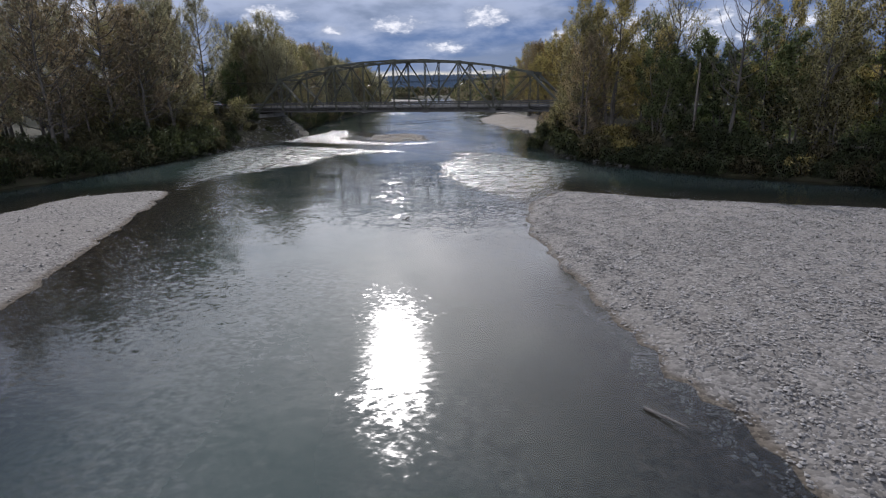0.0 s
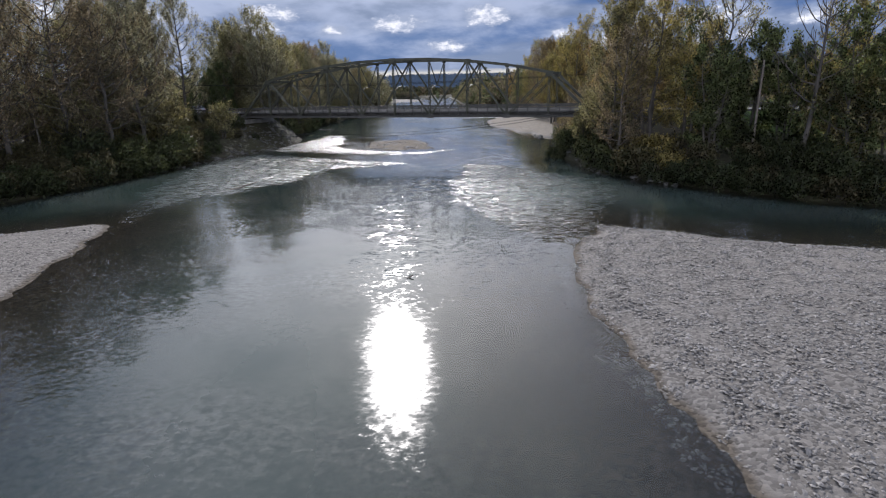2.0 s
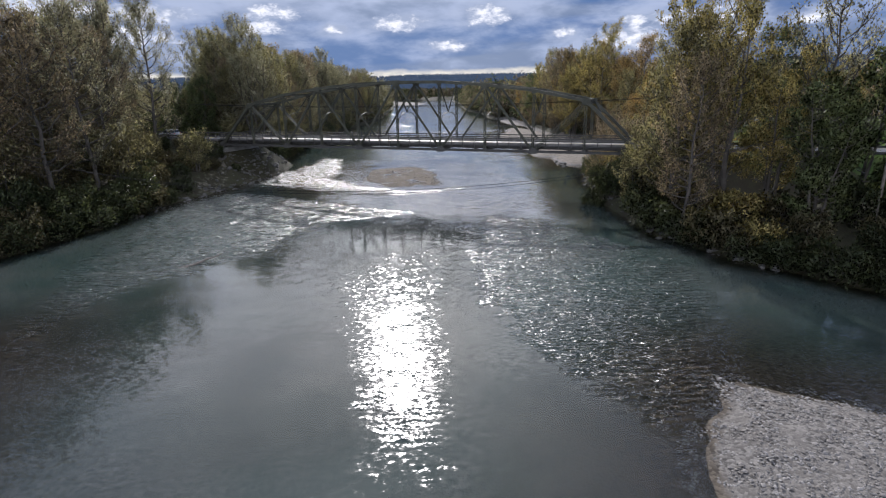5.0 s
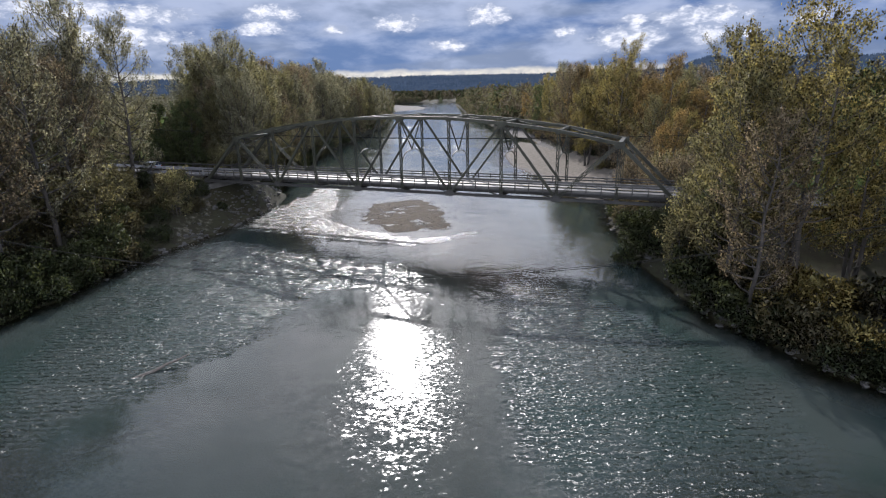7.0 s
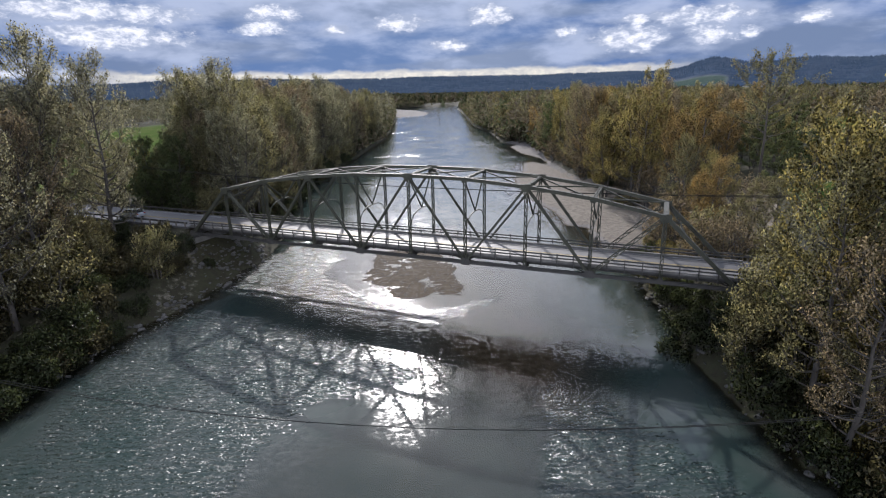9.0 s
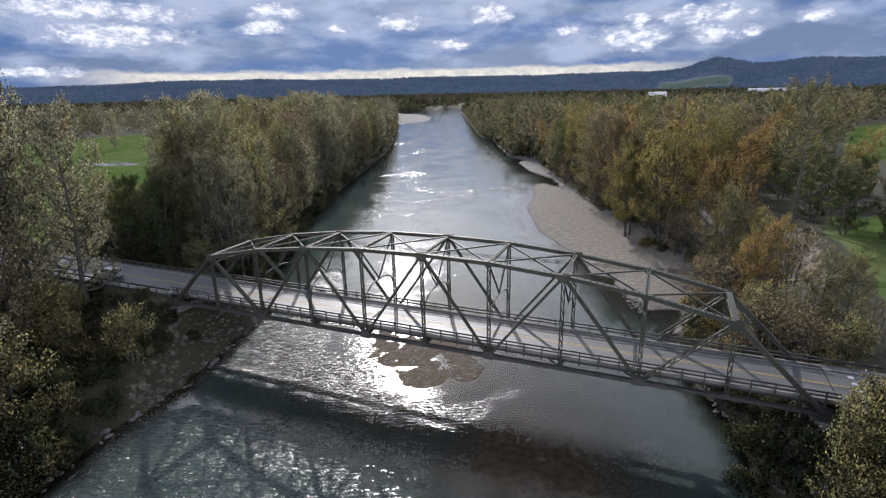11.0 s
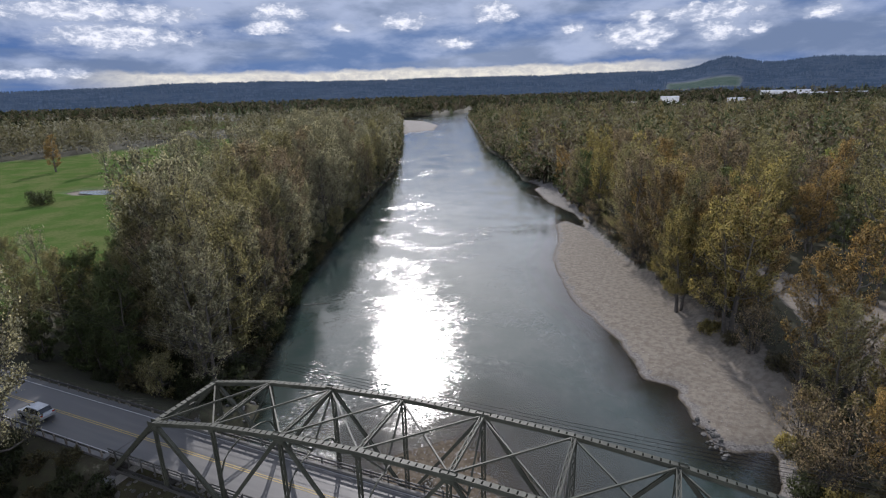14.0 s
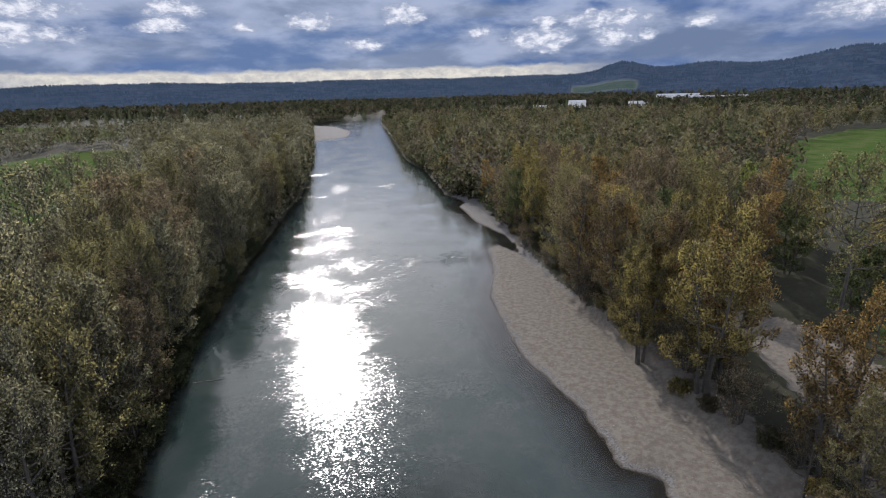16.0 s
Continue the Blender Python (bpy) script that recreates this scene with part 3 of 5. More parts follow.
def build_water():
    xs, ys = spread(-900, 320, -100, 95, 1.5, 1.05), spread(-420, 1300, -112, 110, 1.5, 1.04)
    X, Y = np.meshgrid(xs, ys)
    X, Y = X.ravel(), Y.ravel()
    z, _ = land(X, Y)
    riffle = np.zeros(X.shape)
    for poly, share in zip(RIFFLES, (1.0, 1.0, 1.0, 0.34, 1.0)):
        riffle = np.maximum(riffle, share * smooth(inside_by(X, Y, poly) + 1.0 * waves(X, Y, 9, 31) + 0.6 * waves(X, Y, 3.4, 32), -2.2, 2.6))
    # broken water again far upstream
    far = smooth(Y, 60, 100)
    riffle = np.maximum(riffle, far * smooth(waves(X, Y, 55, 33) + 0.5 * waves(X, Y, 14, 34), -0.05, 1.15) * 0.58)
    flow = np.stack([np.clip(-z / 1.25, 0, 1), riffle, smooth(Y, 8, 45), smooth(inside_by(X, Y, RIVER), 3, 17)], -1)
    ob = sheet_part("river", np.stack([X, Y, X * 0], -1).tolist(), grid_faces(len(xs), len(ys)).tolist(), WATER, smooth=True)
    colour_layer(ob.data, "flow", np.clip(flow, 0, 1))
    tagged(ob, "grey-green river with glassy glides and sparkling riffles", "river", kind="structure")


build_land()
build_water()


def build_pond():
    """A small field pond that mirrors the sky."""
    verts = [(-231 + 12 * math.cos(a) * (1 + 0.2 * math.sin(3 * a)), 132 + 6 * math.sin(a) * (1 + 0.25 * math.cos(2 * a)), 2.25) for a in (k * 0.2618 for k in range(24))]
    ob = sheet_part("pond", verts, [tuple(range(24))], WATER)
    colour_layer(ob.data, "flow", np.tile([1.0, 0.0, 0.0, 1.0], (24, 1)))
    tagged(ob, "small bright pond in the green field", "pond", kind="structure")


build_pond()


def tube(verts, faces, points, radii, sides=5):
    start = len(verts)
    for i, (p, r) in enumerate(zip(points, radii)):
        d = (points[min(i + 1, len(points) - 1)] - points[max(i - 1, 0)]).normalized()
        a = d.orthogonal().normalized()
        b = d.cross(a)
        for k in range(sides):
            t = 6.28318 * k / sides
            verts.append(tuple(p + (a * math.cos(t) + b * math.sin(t)) * r))
    for i in range(len(points) - 1):
        for k in range(sides):
            j = (k + 1) % sides
            s = start + i * sides
            faces.append((s + k, s + j, s + sides + j, s + sides + k))


# ---- the bridge ----
PANEL, TRUSS_W, CHORD_Z = 7.62, 7.75, 6.95
TOP_Z = {1: 14.32, 2: 15.89, 3: 16.87, 4: 17.47, 5: 17.60, 6: 17.47, 7: 16.87, 8: 15.89, 9: 14.32}


def upper(i, y):
    return Vector(((5 - i) * PANEL, y, TOP_Z[i]))


def lower(i, y):
    return Vector(((5 - i) * PANEL, y, CHORD_Z))


def section(p, q, kind, w, h, up=(0, 0, 1)):
    """A riveted member from p to q. box: two channels, batten plates on top and lacing below; laced: two channels with zigzag lacing; beam: an I."""
    bm = bmesh.new()
    m, n = frame_of(p, q, up)
    if kind == "beam":
        a, t, k = w / 2, 0.02, h / 2
        ring = [(-a, -k - t), (a, -k - t), (a, -k), (t, -k), (t, k), (a, k), (a, k + t), (-a, k + t), (-a, k), (-t, k), (-t, -k), (-a, -k)]
        ends = [[bm.verts.new(m @ Vector((e * n / 2, y, z))) for y, z in ring] for e in (-1, 1)]
        for i in range(12):
            j = (i + 1) % 12
            bm.faces.new((ends[0][i], ends[0][j], ends[1][j], ends[1][i]))
        for q in ((0, 1, 2, 3, 10, 11), (3, 4, 9, 10), (4, 5, 6, 7, 8, 9)):
            bm.faces.new([ends[1][i] for i in q])
            bm.faces.new([ends[0][i] for i in q[::-1]])
        bmesh.ops.recalc_face_normals(bm, faces=bm.faces[:])
        return bm
    for s in (-1, 1):
        add_box(bm, (n, 0.03, h), m @ pose(0, s * w / 2, 0))
        for e in (-1, 1):
            add_box(bm, (n, 0.07, 0.025), m @ pose(0, s * (w / 2 + 0.03), e * h / 2))
    faces = (1, -1)
    if kind == "box":
        # batten plates across the top, with gaps between them
        k = max(3, int(n / 0.62))
        for j in range(k):
            add_box(bm, (n / k * 0.8, w + 0.12, 0.02), m @ pose(-n / 2 + n * (j + 0.5) / k, 0, h / 2 + 0.022))
        faces = (-1,)
    count = max(2, int(n / 0.55))
    for f in faces:
        for k in range(count):
            a, b = -n / 2 + n * k / count, -n / 2 + n * (k + 1) / count
            s = 1 if k % 2 else -1
            z = f * h / 2
            add_bar(bm, m @ Vector((a, s * w / 2, z)), m @ Vector((b, -s * w / 2, z)), 0.07, 0.015, m.to_3x3() @ Vector((0, 0, 1)))
    return bm


def rivets(bm, m, w, h, n=5):
    for i in range(n):
        for s in (-1, 1):
            add_box(bm, (0.035, 0.02, 0.035), m @ pose((i / (n - 1) - 0.5) * w * 0.86, 0.0, s * h * 0.4))


def build_bridge():
    bridge = tagged(new("truss_bridge"), "green-grey riveted steel truss road bridge over the river", "bridge")
    across = (0, 1, 0)
    for y in (0.0, TRUSS_W):
        for i in range(1, 9):
            part("top_chord", section(upper(i, y), upper(i + 1, y), "box", 0.36, 0.36), PAINT, bridge)
        for i in range(10):
            part("bottom_chord", section(lower(i, y), lower(i + 1, y), "laced", 0.34, 0.34), DARK_STEEL, bridge)
        part("end_post", section(lower(0, y), upper(1, y), "box", 0.38, 0.38), PAINT, bridge)
        part("end_post", section(lower(10, y), upper(9, y), "box", 0.38, 0.38), PAINT, bridge)
        for i in range(1, 10):
            part("vertical", section(lower(i, y), upper(i, y), "laced", 0.26, 0.20, across), PAINT, bridge)
        for i in range(1, 9):
            p, q = (upper(i, y), lower(i + 1, y)) if i % 2 else (lower(i, y), upper(i + 1, y))
            heavy = 0.30 if i in (1, 2, 7, 8) else 0.25
            part("diagonal", section(p, q, "laced" if i in (1, 8) else "beam", heavy, heavy, across), PAINT, bridge)
        for i in range(11):
            for at_top in (False, True):
                if at_top and i in (0, 10):
                    continue
                big = (i % 2 == 1) == at_top
                w, h = (1.25, 0.85) if big else (0.75, 0.55)
                c = upper(i, y) - Vector((0, 0, 0.16)) if at_top else lower(i, y) + Vector((0, 0, 0.1))
                for s in (-1, 1):
                    bm = bmesh.new()
                    plate = [(-w / 2, -h / 2), (w / 2, -h / 2), (w / 2, 0.05), (w * 0.3, h / 2), (-w * 0.3, h / 2), (-w / 2, 0.05)]
                    turn = -1 if at_top else 1
                    f = bm.faces.new([bm.verts.new((c.x + a, y + s * 0.2, c.z + b * turn)) for a, b in plate])
                    made = bmesh.ops.extrude_face_region(bm, geom=[f])["geom"]
                    bmesh.ops.translate(bm, vec=(0, s * 0.022, 0), verts=[v for v in made if isinstance(v, bmesh.types.BMVert)])
                    rivets(bm, pose(c.x, y + s * 0.226, c.z), w, h)
                    part("gusset", bm, PAINT if at_top else DARK_STEEL, bridge)
    mid = TRUSS_W / 2
    for i in range(1, 10):
        portal = i in (1, 9)
        part("top_strut", section(upper(i, 0.15), upper(i, TRUSS_W - 0.15), "box" if portal else "laced", 0.42 if portal else 0.24, 0.34 if portal else 0.24), PAINT, bridge)
        if i < 9:
            for a, b in ((0.15, TRUSS_W - 0.15), (TRUSS_W - 0.15, 0.15)):
                p, q = upper(i, a), upper(i + 1, b)
                lift = Vector((0, 0, -0.09 if a < 1 else 0.06))
                part("top_brace", section(p + lift, q + lift, "beam", 0.13, 0.12), PAINT, bridge)
    # sway frames: a V down to an arched knee brace; at both ends they lie in the sloping end posts
    for i in [0] + list(range(2, 9)) + [10]:
        end = i in (0, 10)

        def at(y, z):
            if end:
                k, j = (1, 0) if i == 0 else (9, 10)
                u, l = upper(k, y), lower(j, y)
                return l.lerp(u, (z - CHORD_Z) / (TOP_Z[k] - CHORD_Z))
            return Vector(((5 - i) * PANEL, y, z))

        top = TOP_Z[1] if end else TOP_Z[i]
        for y in (0.12, TRUSS_W - 0.12):
            part("sway_brace", section(at(y, top - 0.25), at(mid, 12.75), "beam", 0.12, 0.11, (1, 0, 0)), PAINT, bridge)
        arch = []
        for k in range(13):
            u = k / 12
            arch.append(at(0.1 + (TRUSS_W - 0.2) * u, 10.55 + 2.15 * (1 - abs(2 * u - 1) ** 2.6) ** 0.55))
        verts, faces = [], []
        tube(verts, faces, arch, [0.085] * 13, 4)
        sheet_part("arched_brace", verts, faces, PAINT, bridge)
    # floor
    for i in range(11):
        part("floor_beam", section(lower(i, 0.0) + Vector((0, 0, 0.2)), lower(i, TRUSS_W) + Vector((0, 0, 0.2)), "beam", 0.3, 0.75), DARK_STEEL, bridge)
    for k in range(5):
        y = 1.2 + k * 1.34
        part("stringer", section((-38.1, y, DECK_Z - 0.5), (38.1, y, DECK_Z - 0.5), "beam", 0.2, 0.4), DARK_STEEL, bridge)
    for i in range(10):
        part("floor_brace", section(lower(i, 0.2), lower(i + 1, TRUSS_W - 0.2), "beam", 0.12, 0.1), DARK_STEEL, bridge)
    bm = bmesh.new()
    add_box(bm, (78.4, 6.7, 0.24), pose(0, ROAD_Y, DECK_Z - 0.12))
    part("deck", bm, ASPHALT, bridge)
    for y, s in ((0.42, 1), (TRUSS_W - 0.42, -1)):
        bm = bmesh.new()
        add_box(bm, (78.4, 0.26, 0.3), pose(0, y + s * 0.16, DECK_Z + 0.09))
        part("kerb", bm, CONCRETE, bridge)
        for z in (0.55, 0.92):
            bm = bmesh.new()
            add_box(bm, (78.4, 0.09, 0.16), pose(0, y, DECK_Z + z))
            add_box(bm, (78.4, 0.05, 0.05), pose(0, y + s * 0.06, DECK_Z + z))
            part("rail", bm, DARK_STEEL, bridge)
        for k in range(41):
            bm = bmesh.new()
            add_box(bm, (0.12, 0.12, 1.55), pose(-38.1 + k * 1.905, y - s * 0.1, DECK_Z + 0.25))
            add_box(bm, (0.16, 0.14, 0.06), pose(-38.1 + k * 1.905, y - s * 0.1, DECK_Z + 1.04))
            part("rail_post", bm, DARK_STEEL, bridge)
    # roadway paint on the deck
    for y, mat, name in ((ROAD_Y - 0.13, YELLOW_LINE, "centre_line"), (ROAD_Y + 0.13, YELLOW_LINE, "centre_line"), (ROAD_Y - 2.95, WHITE_LINE, "edge_line"), (ROAD_Y + 2.95, WHITE_LINE, "edge_line")):
        bm = bmesh.new()
        add_box(bm, (78.4, 0.11, 0.012), pose(0, y, DECK_Z + 0.004))
        part(name, bm, mat, bridge)
    return bridge


def build_abutment(side):
    ab = tagged(new("bridge_abutment"), "stained concrete abutment with bearing shelf under the truss end", "abutment")
    x = side * 40.2
    bm = bmesh.new()
    add_box(bm, (3.0, 11.0, 9.5), pose(x + side * 0.4, ROAD_Y, 1.85))
    bmesh.ops.bevel(bm, geom=bm.edges[:], offset=0.08, segments=1, affect="EDGES")
    part("wall", bm, CONCRETE, ab)
    bm = bmesh.new()
    add_box(bm, (1.6, 10.6, 0.9), pose(x - side * 1.9, ROAD_Y, 5.9))
    part("bearing_shelf", bm, CONCRETE, ab)
    for y in (0.0, TRUSS_W):
        bm = bmesh.new()
        add_box(bm, (0.7, 0.6, 0.5), pose(side * 38.1, y, 6.58))
        add_box(bm, (0.9, 0.8, 0.08), pose(side * 38.1, y, 6.38))
        part("bearing", bm, DARK_STEEL, ab)
    for y, lean in ((-1.4, -1), (9.2, 1)):
        bm = bmesh.new()
        add_box(bm, (3.6, 0.5, 6.0), pose(x + side * 2.2, y, 3.2, 0, 0, side * lean * 24))
        part("wing_wall", bm, CONCRETE, ab)


def build_road(side):
    """The approach: a slab of asphalt on its bank with lines and a low guard rail."""
    a, b = 39.3, 190.0
    c, n = side * (a + b) / 2, b - a
    bm = bmesh.new()
    add_box(bm, (n, 7.9, 0.3), pose(c, ROAD_Y, DECK_Z - 0.16))
    road = part("road", bm, ASPHALT)
    tagged(road, "worn grey two-lane asphalt road leading onto the bridge", "road", kind="structure")
    for y, mat, name in ((-0.13, YELLOW_LINE, "centre_line"), (0.13, YELLOW_LINE, "centre_line"), (-3.1, WHITE_LINE, "edge_line"), (3.1, WHITE_LINE, "edge_line")):
        bm = bmesh.new()
        add_box(bm, (n, 0.11, 0.012), pose(c, ROAD_Y + y, DECK_Z - 0.004))
        part(name, bm, mat, road)
    for y in (-3.78, 3.78):
        rail = tagged(new("guard_rail"), "weathered steel guard rail along the road edge", "guard rail", "guard rails")
        m = 34.0
        bm = bmesh.new()
        for z, t in ((0.62, 0.05), (0.72, 0.09), (0.80, 0.05)):
            add_box(bm, (m, t, 0.09), pose(side * (a + m / 2), ROAD_Y + y, DECK_Z + z - 0.1))
        part("rail", bm, DARK_STEEL, rail)
        for k in range(18):
            bm = bmesh.new()
            add_box(bm, (0.15, 0.15, 1.1), pose(side * (a + 0.5 + k * 1.93), ROAD_Y + y * 1.02, DECK_Z + 0.2))
            part("post", bm, DRIFTWOOD, rail)


def build_stop_line():
    """Broken white bar across one lane past the bridge end."""
    line = tagged(new("stop_line"), "broken white stop bar painted across the road", "road marking")
    for k in range(5):
        bm = bmesh.new()
        add_box(bm, (0.45, 0.5, 0.012), pose(41.3, ROAD_Y - 2.9 + k * 0.62 * 2, DECK_Z - 0.002))
        part("dash", bm, WHITE_LINE, line)


build_bridge()
build_stop_line()
for side in (-1, 1):
    build_abutment(side)
    build_road(side)


# ---- vehicles ----
GLASS = speckled("dark_car_glass", (0.012, 0.014, 0.016), (0.02, 0.022, 0.024), 2.0, 0.08, spec=0.6)
TYRE = speckled("tyre_rubber", (0.015, 0.015, 0.015), (0.025, 0.025, 0.025), 4.0, 0.85)
RIM = speckled("alloy_rim", (0.35, 0.35, 0.36), (0.45, 0.45, 0.46), 4.0, 0.35, metal=0.8)
LAMP = speckled("lamp_glass", (0.6, 0.6, 0.58), (0.7, 0.7, 0.68), 4.0, 0.2)
TAIL_LAMP = speckled("red_lamp_glass", (0.30, 0.02, 0.015), (0.36, 0.03, 0.02), 4.0, 0.25)
SILVER_PAINT = speckled("silver_car_paint", (0.34, 0.35, 0.36), (0.40, 0.41, 0.42), 1.0, 0.28, strength=0.02, metal=0.4)


def profile(outline, half, inset, shrink):
    """A side outline drawn across a width, its upper points drawn in by inset."""
    bm = bmesh.new()
    top, low = max(z for _, z in outline), min(z for _, z in outline)
    rows = []
    for s in (-1, 1):
        rows.append([bm.verts.new((x, s * (half - inset * max(0.0, (z - low) / (top - low) - shrink) / (1 - shrink)), z)) for x, z in outline])
    n = len(outline)
    for i in range(n):
        bm.faces.new((rows[0][i], rows[0][(i + 1) % n], rows[1][(i + 1) % n], rows[1][i]))
    bm.faces.new(rows[0][::-1])
    bm.faces.new(rows[1])
    bmesh.ops.recalc_face_normals(bm, faces=bm.faces[:])
    return bm


def build_car(x, y, paint, label, tall):
    """A car heading towards -x, standing on the road."""
    car = tagged(new("car"), label, "car")
    car.matrix_basis = pose(x, y, DECK_Z + 0.01, 0, 0, 180)
    roof = 1.45 + tall
    bm = profile([(-2.25, 0.35), (2.2, 0.32), (2.25, 0.62), (2.05, 0.80), (1.15, 0.95), (-2.15, 1.0), (-2.28, 0.7)], 0.9, 0.08, 0.4)
    bmesh.ops.bevel(bm, geom=bm.edges[:], offset=0.05, segments=2, affect="EDGES")
    body = part("body", bm, paint, car)
    part("windows", profile([(-2.0, 0.97), (1.15, 0.93), (0.35, roof - 0.06), (-1.65, roof - 0.06)], 0.80, 0.16, 0.0), GLASS, car, "dark tinted windows")
    bm = profile([(-1.72, roof - 0.07), (0.38, roof - 0.07), (0.22, roof), (-1.5, roof)], 0.66, 0.06, 0.0)
    part("roof", bm, paint, car)
    for side in (-1, 1):
        for px in (-1.3, -0.2):
            bm = bmesh.new()
            add_bar(bm, (px, side * 0.80, 0.97), (px + 0.05, side * 0.655, roof - 0.05), 0.08, 0.03)
            part("pillar", bm, paint, car)
        bm = bmesh.new()
        add_box(bm, (0.18, 0.16, 0.12), pose(0.85, side * 0.95, 1.02))
        part("mirror", bm, paint, body)
        bm = bmesh.new()
        add_box(bm, (0.10, 0.34, 0.13), pose(2.19, side * 0.62, 0.68))
        part("headlight", bm, LAMP, body)
        bm = bmesh.new()
        add_box(bm, (0.08, 0.26, 0.18), pose(-2.25, side * 0.68, 0.84))
        part("tail_light", bm, TAIL_LAMP, body)
        for wx in (-1.4, 1.4):
            bm = bmesh.new()
            bmesh.ops.create_cone(bm, cap_ends=True, segments=20, radius1=0.33, radius2=0.33, depth=0.22, matrix=pose(wx, side * 0.82, 0.33, 90))
            bmesh.ops.bevel(bm, geom=bm.edges[:], offset=0.025, segments=1, affect="EDGES")
            wheel = part("wheel", bm, TYRE, car)
            bm = bmesh.new()
            bmesh.ops.create_cone(bm, cap_ends=True, segments=12, radius1=0.21, radius2=0.19, depth=0.03, matrix=pose(wx, side * 0.94, 0.33, 90))
            part("rim", bm, RIM, wheel)


build_car(-54.5, ROAD_Y - 1.6, SILVER_PAINT, "silver estate car driving off the bridge", 0.12)


# ---- trees ----
def round_normals(me, out, share):
    """Turns the leaf normals towards the outside of the crown, so that it is shaded as one mass."""
    me.polygons.foreach_set("use_smooth", [True] * len(me.polygons))
    own = np.zeros(len(me.vertices) * 3, np.float32)
    me.vertices.foreach_get("normal", own)
    own = own.reshape(-1, 3)
    out = out / (np.linalg.norm(out, axis=1)[:, None] + 1e-6)
    own *= np.sign((own * out).sum(1) + 1e-9)[:, None]
    both = own * (1 - share) + out * share
    both /= np.linalg.norm(both, axis=1)[:, None] + 1e-6
    me.normals_split_custom_set_from_vertices(both.tolist())


def leaves(rnd, shoots, count, near, size, upward=0.45):
    """Many small kite-shaped leaf sprays along the given shoots, each a pair of ends."""
    a0, b0 = np.array([tuple(s[0]) for s in shoots]), np.array([tuple(s[1]) for s in shoots])
    run = np.linalg.norm(b0 - a0, axis=1) + 0.15
    pick = rnd.choice(len(shoots), count, p=run / run.sum())
    t = rnd.uniform(0.05, 1.1, (count, 1))
    way = (b0 - a0)[pick]
    way /= np.linalg.norm(way, axis=1)[:, None] + 1e-6
    c = a0[pick] + (b0 - a0)[pick] * t + rnd.normal(0, near, (count, 3)) * (1.15 - 0.5 * t)
    a = way * 0.7 + rnd.normal(0, 0.62, (count, 3)) + (0, 0, upward)
    a /= np.linalg.norm(a, axis=1)[:, None]
    b = np.cross(a, rnd.normal(0, 1, (count, 3)))
    b /= np.linalg.norm(b, axis=1)[:, None] + 1e-6
    n = np.cross(a, b)
    s = (size * rnd.uniform(0.6, 1.3, count))[:, None]
    bend = n * s * 0.18
    v = np.stack([c - a * s * 0.6, c + b * s * 0.34 + bend, c + a * s * 0.65, c - b * s * 0.34 + bend], 1).reshape(-1, 3)
    f = np.arange(count * 4).reshape(-1, 4)
    return v.tolist(), f.tolist(), np.repeat(c - (a0[pick] * 0.5 + b0[pick] * 0.5), 4, 0)


